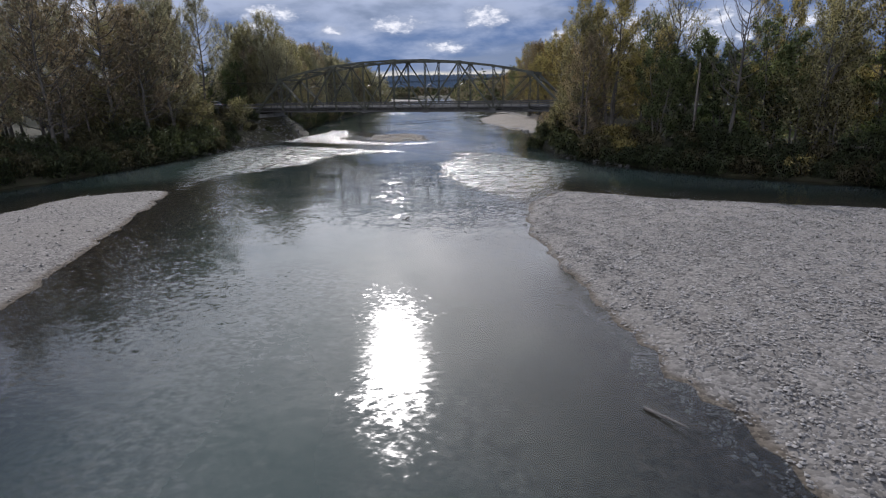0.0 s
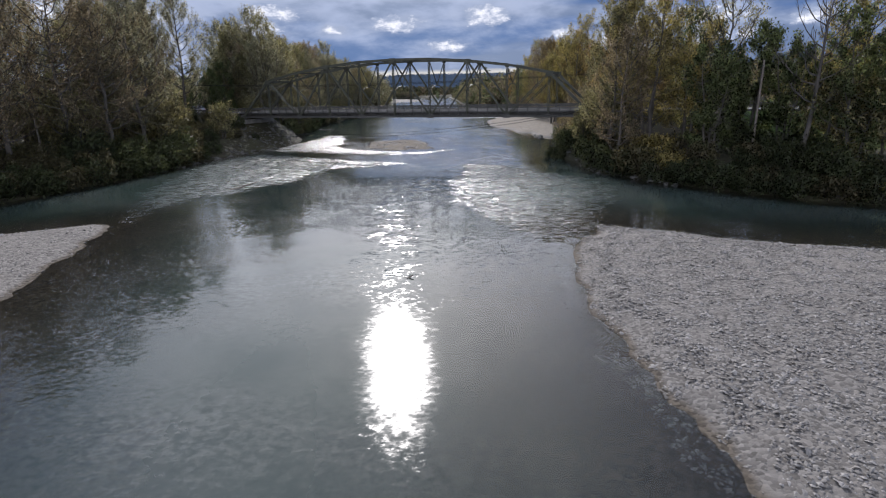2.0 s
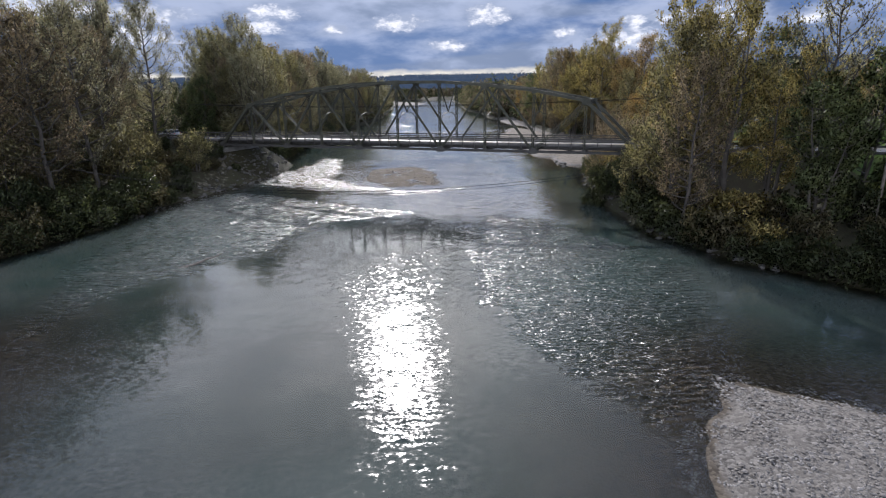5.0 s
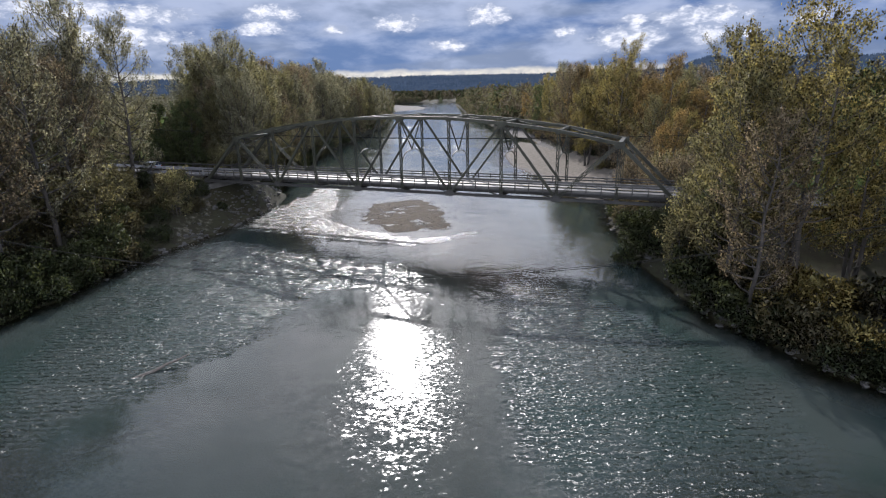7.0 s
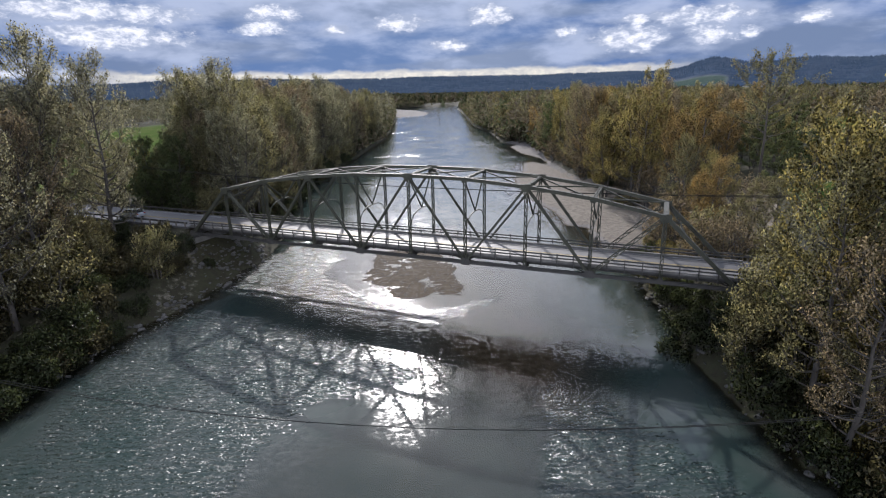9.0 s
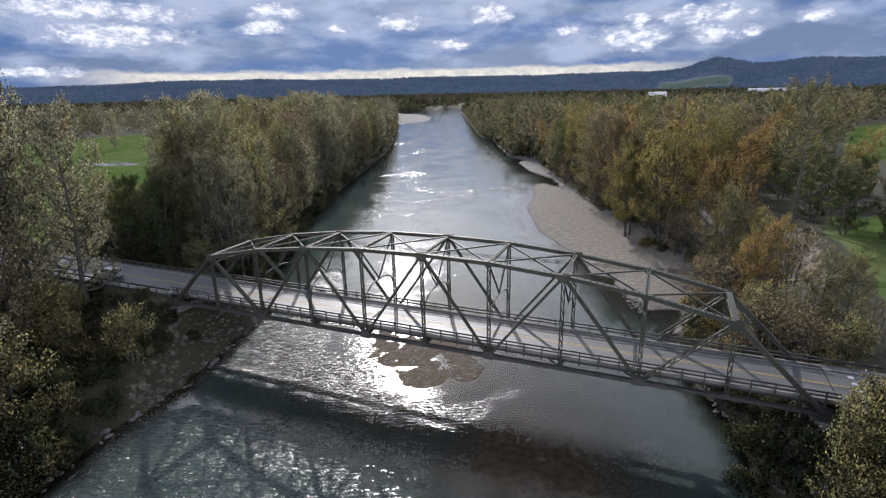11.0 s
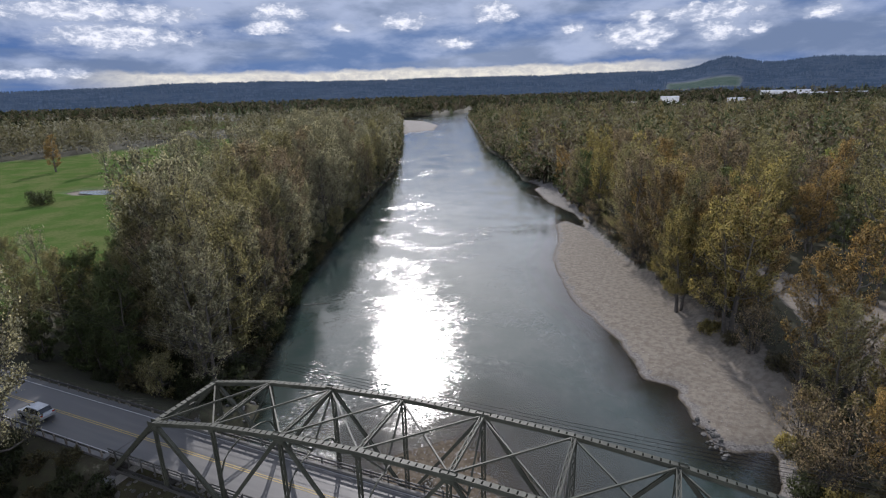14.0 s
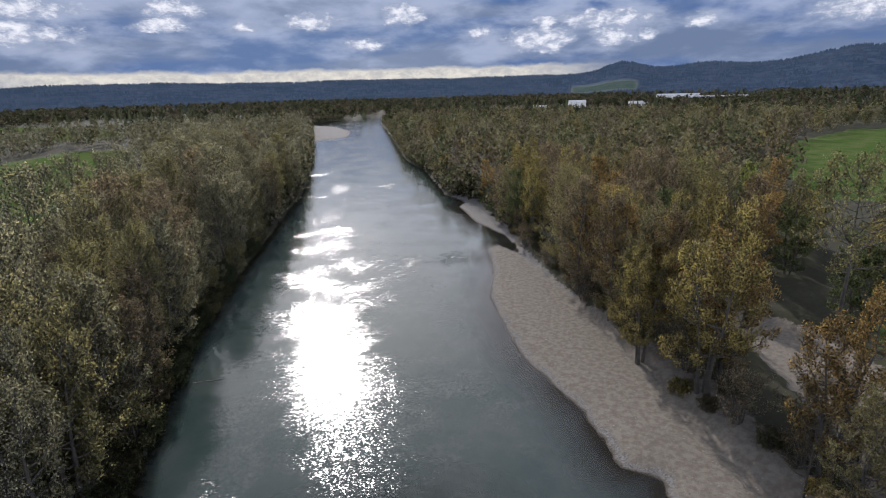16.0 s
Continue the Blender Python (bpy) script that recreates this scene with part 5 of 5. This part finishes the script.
# ---- far woods and hills ----
def far_wood(name, label, mat, spots, tall, wide, pieces, size, seed):
    """Distant trees, each a handful of upright leafy plumes, in one mesh."""
    rnd = np.random.RandomState(seed)
    n, plumes = len(spots), 8
    per = pieces // plumes
    z, _ = land(spots[:, 0], spots[:, 1])
    h = (tall * rnd.uniform(0.7, 1.15, n))[:, None]
    w = (wide * rnd.uniform(0.75, 1.25, n))[:, None]
    turn = rnd.uniform(0, 6.2832, (n, 1)) + np.arange(plumes) * 2.4
    away = np.sqrt(np.arange(plumes) / plumes) * rnd.uniform(0.75, 1.1, (n, plumes)) * 0.42
    px, py = spots[:, :1] + away * w * np.cos(turn), spots[:, 1:2] + away * w * np.sin(turn)
    top = h * (1.0 - 1.5 * away ** 2) * rnd.uniform(0.88, 1.0, (n, plumes))
    v = rnd.uniform(0, 1, (n, plumes, per)) ** 0.8
    a = rnd.uniform(0, 6.2832, (n, plumes, per))
    rr = 0.33 * w[..., None] * np.sin(np.pi * np.clip(0.2 + 0.78 * v, 0, 1)) ** 0.8 * rnd.uniform(0.5, 1.0, (n, plumes, per))
    c = np.stack([px[..., None] + rr * np.cos(a), py[..., None] + rr * np.sin(a), z[:, None, None] + top[..., None] * (0.12 + 0.88 * v)], -1).reshape(-1, 3)
    out = np.stack([rr * np.cos(a), rr * np.sin(a), rr * 0 + 0.25 * wide * v], -1).reshape(-1, 3)
    mass = c - np.repeat(np.stack([spots[:, 0], spots[:, 1], z + 0.4 * h[:, 0]], -1), plumes * per, 0)
    m = len(c)
    d1 = rnd.normal(0, 0.8, (m, 3)) + (0, 0, 0.6)
    d1 /= np.linalg.norm(d1, axis=1)[:, None]
    d2 = np.cross(d1, rnd.normal(0, 1, (m, 3)))
    d2 /= np.linalg.norm(d2, axis=1)[:, None] + 1e-6
    s = size * rnd.uniform(0.6, 1.4, m)[:, None]
    p = np.stack([c - d1 * s * 0.5 + d2 * s * 0.4, c - d1 * s * 0.5 - d2 * s * 0.4, c + d1 * s * 0.9], 1).reshape(-1, 3)
    ob = sheet_part(name, p.tolist(), np.arange(m * 3).reshape(-1, 3).tolist(), mat)
    unit = lambda q: q / (np.linalg.norm(q, axis=1)[:, None] + 1e-6)
    round_normals(ob.data, np.repeat(unit(out) * 0.6 + unit(mass * (1, 1, 0.6)) * 0.5 + (0, 0, 0.9), 3, 0), 0.6)
    return tagged(ob, label, "woods", kind="stuff")


def spots_in(seed, count, r0, r1, a0, a1, keep):
    """Places by distance and bearing from the bridge, off the river, the meadows and the near woods."""
    rnd = np.random.RandomState(seed)
    r = np.sqrt(rnd.uniform(r0 ** 2, r1 ** 2, count))
    a = np.radians(rnd.uniform(a0, a1, count))
    x, y = -r * np.sin(a), r * np.cos(a)
    ok = inside_by(x, y, RIVER) < -1.5
    for poly in FIELDS:
        ok &= inside_by(x, y, poly) < -2
    ok &= inside_by(x, y, MUD) < -1
    ok &= keep(x, y)
    return np.stack([x, y], -1)[ok]


def left_of(x, y):
    return x < -0.47 * y + 10


def conifers(name, label, spots, tall, wide, seed, mat):
    """Far spruces, each a narrow five-sided spire."""
    rnd = np.random.RandomState(seed)
    z, _ = land(spots[:, 0], spots[:, 1])
    verts, faces = [], []
    for (x, y), b in zip(spots.tolist(), z.tolist()):
        h, w, k = tall * rnd.uniform(0.5, 1.1), wide * rnd.uniform(0.7, 1.2) / 2, len(verts)
        verts += [(x + w * math.cos(a), y + w * math.sin(a), b - 1) for a in (0, 1.26, 2.51, 3.77, 5.03)] + [(x, y, b + h)]
        faces += [(k + i, k + (i + 1) % 5, k + 5) for i in range(5)]
    ob = sheet_part(name, verts, faces, mat)
    round_normals(ob.data, np.tile((0.0, 0.0, 1.0), (len(verts), 1)), 0.96)
    return tagged(ob, label, "woods", kind="stuff")


def build_far():
    near = lambda x, y: ~((x > 74) & (x < 190) & (y > 140) & (y < 240)) & (np.abs(y - ROAD_Y) > 9) & ((x < -135) | (x > 100) | (y > 200))
    clear = lambda x, y: ~((x < -95) & (y < 150 - 0.55 * (x + 200)) & (y > -60) & (x > -400))
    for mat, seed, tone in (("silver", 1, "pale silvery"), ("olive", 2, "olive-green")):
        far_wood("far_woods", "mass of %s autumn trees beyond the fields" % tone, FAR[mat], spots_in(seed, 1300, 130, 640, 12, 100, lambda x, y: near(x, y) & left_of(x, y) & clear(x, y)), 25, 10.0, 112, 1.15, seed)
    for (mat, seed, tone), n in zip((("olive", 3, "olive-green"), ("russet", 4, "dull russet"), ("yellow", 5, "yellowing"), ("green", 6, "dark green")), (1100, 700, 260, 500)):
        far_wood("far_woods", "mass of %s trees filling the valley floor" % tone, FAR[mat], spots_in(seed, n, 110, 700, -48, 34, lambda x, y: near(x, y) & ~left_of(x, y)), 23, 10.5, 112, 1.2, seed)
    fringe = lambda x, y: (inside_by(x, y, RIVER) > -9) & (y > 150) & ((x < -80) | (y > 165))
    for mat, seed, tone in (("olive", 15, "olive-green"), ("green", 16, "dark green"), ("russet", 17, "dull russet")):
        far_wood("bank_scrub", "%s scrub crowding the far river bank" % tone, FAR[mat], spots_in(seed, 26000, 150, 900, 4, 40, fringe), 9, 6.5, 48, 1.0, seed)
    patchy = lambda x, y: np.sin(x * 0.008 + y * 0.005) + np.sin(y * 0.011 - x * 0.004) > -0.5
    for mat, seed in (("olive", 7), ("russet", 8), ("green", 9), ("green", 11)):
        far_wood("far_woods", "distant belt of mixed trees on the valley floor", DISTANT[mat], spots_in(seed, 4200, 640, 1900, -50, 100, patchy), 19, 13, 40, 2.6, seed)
    conifers("hill_forest", "conifer forest on the far hills, coloured haze-blue", spots_in(10, 26000, 1750, 3150, -50, 100, lambda x, y: (y > -100) & ~((np.hypot(x, y) > 2030) & (np.hypot(x, y) < 2310) & (np.abs(np.degrees(np.arctan2(-x, y)) + 2.6) < 3.2))), 12, 7, 10, HAZED_CONIFER)
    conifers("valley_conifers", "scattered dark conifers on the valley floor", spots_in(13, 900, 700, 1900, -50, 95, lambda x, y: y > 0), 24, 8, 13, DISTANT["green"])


build_far()


# ---- stones ----
def pebble_material():
    m, g, out = material("river_stones")
    tone = g.node("ShaderNodeNewGeometry").outputs["Random Per Island"]
    col = g.mix(tone, rgb(0.066, 0.062, 0.057), rgb(0.235, 0.221, 0.204))
    col = g.mix(g.step(g.noise(place(g), 0.8, 3.0), 0.45, 0.7, (0.0, 0.5)), col, rgb(0.15, 0.13, 0.11))
    principled(g, out, col, 0.75, g.noise(place(g), 30.0, 3.0), 0.3, 0.01)
    return m


PEBBLE = pebble_material()


def pebbles(name, label, poly, count, low, high, seed, edge=0.0):
    """Cobbles strewn over a bar: squashed, turned eight-sided stones in one mesh."""
    rnd = np.random.RandomState(seed)
    px = np.array(poly)
    lo, hi = px.min(0), px.max(0)
    xy = rnd.uniform(lo, hi, (count * 3, 2))
    d = inside_by(xy[:, 0], xy[:, 1], poly)
    z, _ = land(xy[:, 0], xy[:, 1])
    ok = (d > -1.5) & (z > -0.12) & (z < 1.4) & (rnd.uniform(0, 1, len(d)) < np.where(d < 3, 1.0, 1.0 - edge))
    xy, z = xy[ok][:count], z[ok][:count]
    n = len(xy)
    s = low + (high - low) * rnd.uniform(0, 1, n) ** 2.2
    base = np.array([(1, 0, 0), (0, 1, 0), (-1, 0, 0), (0, -1, 0), (0, 0, 0.36), (0, 0, -0.4)], float)
    v = base[None] * rnd.uniform(0.6, 1.25, (n, 6, 1)) * s[:, None, None]
    a = rnd.uniform(0, 6.28, n)
    c, q = np.cos(a)[:, None], np.sin(a)[:, None]
    lean = rnd.normal(0, 0.3, (n, 1))
    v = np.stack([v[..., 0] * c - v[..., 1] * q, v[..., 0] * q + v[..., 1] * c, v[..., 2] + lean * v[..., 0]], -1)
    v += np.stack([xy[:, 0], xy[:, 1], z + 0.12 * s], -1)[:, None]
    f = np.array([(0, 1, 4), (1, 2, 4), (2, 3, 4), (3, 0, 4), (1, 0, 5), (2, 1, 5), (3, 2, 5), (0, 3, 5)])
    faces = (f[None] + 6 * np.arange(n)[:, None, None]).reshape(-1, 3)
    return tagged(sheet_part(name, v.reshape(-1, 3).tolist(), faces.tolist(), PEBBLE), label, "stones", kind="stuff")


pebbles("river_stones", "grey river cobbles covering the gravel bar", [(44, -49), (43, -66), (54, -90), (62, -102), (86, -70), (84, -50)], 85000, 0.035, 0.13, 1)
pebbles("river_stones", "grey river cobbles covering the low gravel bar", BAR_LEFT, 7000, 0.05, 0.16, 2)
pebbles("river_stones", "pale pebbles on the far gravel bar", BAR_FAR, 5000, 0.04, 0.14, 3)
pebbles("river_stones", "wet brown cobbles on the shoal under the bridge", SHOAL, 2500, 0.06, 0.2, 4)


def boulder(seed):
    r = random.Random(seed)
    bm = bmesh.new()
    bmesh.ops.create_icosphere(bm, subdivisions=1, radius=1.0)
    for v in bm.verts:
        v.co *= r.uniform(0.72, 1.2)
        v.co.z *= 0.65
    me = bpy.data.meshes.new("rock")
    bm.to_mesh(me)
    bm.free()
    me.materials.append(ROCK)
    return me


BOULDERS = [boulder(i) for i in range(6)]


def riprap(line, count, width, low, high, seed, label):
    """Broken rock tipped along a bank."""
    r = random.Random(seed)
    heap = tagged(new("riprap"), label, "rocks")
    for k in range(count):
        t = r.random() * (len(line) - 1)
        i = int(t)
        (ax, ay), (bx, by) = line[i], line[i + 1]
        x, y = ax + (bx - ax) * (t - i) + r.uniform(-1, 1) * width, ay + (by - ay) * (t - i) + r.uniform(-1, 1) * width
        s = low + (high - low) * r.random() ** 1.8
        ob = new("rock", BOULDERS[k % 6])
        ob.parent = heap
        ob.matrix_basis = pose(x, y, height_at(x, y) + 0.15 * s, r.uniform(-20, 20), r.uniform(-20, 20), r.uniform(0, 360)) @ Matrix.Diagonal((s, s * r.uniform(0.6, 1.0), s * r.uniform(0.6, 1.0), 1))


riprap([(52, -28), (46, -22.5), (42, -18), (39, -11), (36, -2), (33, 6), (29.5, 14)], 260, 1.1, 0.14, 0.5, 1, "grey broken rock lining the water's edge below the trees")
riprap([(-24, -36), (-28.5, -22), (-30, -10), (-30.5, -2), (-33, 6), (-36.5, 13), (-44, 26)], 220, 1.4, 0.15, 0.6, 2, "dark broken rock heaped below the bridge abutment")
riprap([(29, 15), (26.5, 28), (22, 35), (19, 41)], 140, 1.1, 0.15, 0.5, 3, "grey broken rock along the bank past the bridge")
riprap([(36.5, -4), (36, 3), (35, 11)], 130, 1.9, 0.15, 0.5, 5, "dark broken rock on the slope under the bridge end")
riprap([(-36, -4), (-35.5, 3), (-37.5, 11)], 110, 1.9, 0.15, 0.5, 6, "dark broken rock on the slope under the bridge end")
riprap([(-30.5, -13), (-32.5, -5), (-34, 3), (-37, 10)], 70, 2.2, 0.15, 0.5, 7, "dark fallen rock on the bare slope below the road")
riprap([(-50, 36), (-62, 57), (-80, 100)], 60, 1.2, 0.2, 0.6, 4, "dark stones along the wooded bank")


# ---- small things in and over the river ----
def build_log(name, label, p, q, thick, seed, roots=3):
    r = random.Random(seed)
    thing = tagged(new(name), label, "driftwood")
    p, q = Vector(p), Vector(q)
    line = [p.lerp(q, k / 5) + Vector((r.uniform(-1, 1), r.uniform(-1, 1), r.uniform(-0.5, 0.5))) * thick * 0.5 for k in range(6)]
    verts, faces = [], []
    tube(verts, faces, line, [thick * (1 - 0.12 * k) for k in range(6)], 8)
    sheet_part("trunk", verts, faces, DRIFTWOOD, thing, smooth=True)
    for k in range(roots):
        a = line[k % 3 + 1]
        tip = a + Vector((r.uniform(-1, 1), r.uniform(-1, 1), r.uniform(0.1, 0.8))) * thick * 5
        verts, faces = [], []
        tube(verts, faces, [a, a.lerp(tip, 0.5) + Vector((0, 0, 0.1)), tip], [thick * 0.4, thick * 0.25, 0.02], 5)
        sheet_part("branch", verts, faces, DRIFTWOOD, thing)


build_log("driftwood_log", "dark waterlogged log stranded in the riffle", (-1.6, -45.2, -0.15), (0.4, -41.4, 0.6), 0.16, 1, 1)
build_log("driftwood_log", "dark snag breaking the surface in midstream", (34.9, -68.0, -0.12), (35.3, -67.7, 0.14), 0.11, 2, 0)
build_log("driftwood_log", "bleached branch lying on the gravel edge", (56.0, -91.6, 0.05), (57.4, -92.6, 0.2), 0.06, 3, 2)
build_log("driftwood_log", "bleached log lying on the far gravel bar", (-8, 140, 0.5), (-4, 134, 0.6), 0.3, 4, 3)
build_log("driftwood_log", "bleached log lying on the far gravel bar", (-28, 196, 0.5), (-24, 190, 0.7), 0.3, 5, 3)
build_log("driftwood_log", "pale branch floating by the wooded bank", (-58, 57, 0.0), (-53.5, 59, 0.08), 0.1, 6, 1)


def build_line(y0, slope, x0, x1, z0, z1, sag, strands, gap):
    """A power line: two poles with crossarm and insulators, and sagging strands."""
    ends = []
    for x, z in ((x0, z0), (x1, z1)):
        y = y0 + slope * x
        pole = tagged(new("utility_pole"), "weathered wooden utility pole with a crossarm among the trees", "utility pole", "utility poles")
        g = height_at(x, y)
        verts, faces = [], []
        tube(verts, faces, [Vector((x, y, g - 0.5)), Vector((x, y, z + 0.8))], [0.17, 0.12], 8)
        sheet_part("post", verts, faces, DRIFTWOOD, pole, smooth=True)
        bm = bmesh.new()
        add_box(bm, (0.1, gap * strands + 0.3, 0.12), pose(x, y, z))
        part("crossarm", bm, DRIFTWOOD, pole)
        for k in range(strands):
            bm = bmesh.new()
            bmesh.ops.create_cone(bm, cap_ends=True, segments=8, radius1=0.06, radius2=0.04, depth=0.16, matrix=pose(x, y + (k - (strands - 1) / 2) * gap, z + 0.14))
            part("insulator", bm, CONCRETE, pole)
    for k in range(strands):
        off = (k - (strands - 1) / 2) * gap
        pts = []
        for j in range(25):
            u = j / 24
            x = x0 + (x1 - x0) * u
            pts.append(Vector((x, y0 + slope * x + off, z0 + (z1 - z0) * u + 0.22 - sag * 4 * u * (1 - u) * (1 + 0.06 * k))))
        verts, faces = [], []
        tube(verts, faces, pts, [0.022] * 25, 5)
        tagged(sheet_part("power_line", verts, faces, WIRE), "thin black power line sagging across the river", "power line", "power lines")


build_line(-36.5, 0.25, -36.0, 60.0, 11.8, 13.5, 6.6, 2, 0.6)
build_line(14.5, 0.0, -84.0, 62.0, 15.2, 15.2, 1.9, 4, 0.7)


def build_fence(points):
    """A plain wire fence at the meadow's edge."""
    fence = tagged(new("fence"), "weathered wooden post fence at the edge of the meadow", "fence")
    for (ax, ay), (bx, by) in zip(points, points[1:]):
        n = max(1, int(math.hypot(bx - ax, by - ay) / 4))
        for k in range(n):
            x, y = ax + (bx - ax) * k / n, ay + (by - ay) * k / n
            bm = bmesh.new()
            add_box(bm, (0.16, 0.16, 2.0), pose(x, y, height_at(x, y) + 0.7, 0, 2, 20 * k))
            part("post", bm, DRIFTWOOD, fence)


build_fence([(50, 24), (54, 40), (56, 62)])


def build_pole(x, y, tall, thick, label):
    """A single wooden pole without wires."""
    pole = tagged(new("wooden_pole"), label, "pole")
    g = height_at(x, y)
    verts, faces = [], []
    tube(verts, faces, [Vector((x, y, g - 0.5)), Vector((x, y, g + tall))], [thick, thick * 0.75], 8)
    sheet_part("post", verts, faces, DRIFTWOOD, pole, smooth=True)
    bm = bmesh.new()
    bmesh.ops.create_cone(bm, cap_ends=True, segments=8, radius1=thick * 0.8, radius2=thick * 0.3, depth=0.12, matrix=pose(x, y, g + tall + 0.05))
    part("cap", bm, DARK_STEEL, pole)


build_pole(46.5, 32, 9.0, 0.15, "tall weathered pole at the edge of the meadow")
build_pole(50.5, 31, 4.5, 0.13, "short dark pole at the edge of the meadow")


# ---- far buildings ----
def build_shed(x, y, w, d, h, label, turn, wall_mat, bays):
    thing = tagged(new("building"), label, "building")
    z = height_at(x, y)
    thing.matrix_basis = pose(x, y, z, 0, 0, turn)
    bm = bmesh.new()
    add_box(bm, (w, d, h), pose(0, 0, h / 2 - 0.5))
    part("wall", bm, wall_mat, thing)
    verts = [(-w / 2 - 0.4, -d / 2 - 0.4, h - 0.5), (w / 2 + 0.4, -d / 2 - 0.4, h - 0.5), (w / 2 + 0.4, d / 2 + 0.4, h - 0.5), (-w / 2 - 0.4, d / 2 + 0.4, h - 0.5), (-w / 2 - 0.4, 0, h + d * 0.09), (w / 2 + 0.4, 0, h + d * 0.09)]
    sheet_part("roof", verts, [(0, 1, 5, 4), (2, 3, 4, 5), (0, 4, 3), (1, 2, 5), (3, 2, 1, 0)], ROOF, thing)
    for k in range(bays):
        bm = bmesh.new()
        add_box(bm, (w / bays * 0.55, 0.3, h * 0.32), pose(-w / 2 + (k + 0.5) * w / bays, -d / 2 - 0.05, h * 0.4))
        part("window", bm, DARK_STEEL, thing)


for x, y, w, d, h, label, turn, bays in ((4, 893, 26, 18, 19, "tall white building beyond the valley trees", 5, 3), (36, 900, 40, 14, 8, "low pale building beside the tall one", 8, 5), (-30, 840, 48, 14, 9, "long low building behind the river trees", 4, 6),
                                         (-62, 1010, 24, 12, 9, "small pale building among distant trees", 0, 3), (225, 1330, 90, 30, 17, "long white industrial shed at the foot of the hills", -6, 8), (262, 1280, 110, 30, 13, "wide grey-roofed industrial shed at the foot of the hills", -6, 9),
                                         (330, 1300, 60, 26, 13, "pale industrial shed at the foot of the hills", -10, 5), (120, 1120, 36, 16, 10, "pale farm building among distant trees", 3, 3), (300, 470, 16, 10, 5, "small shed at the edge of the meadow", 20, 2)):
    build_shed(x, y, w, d, h, label, turn, WHITE_WALL, bays)
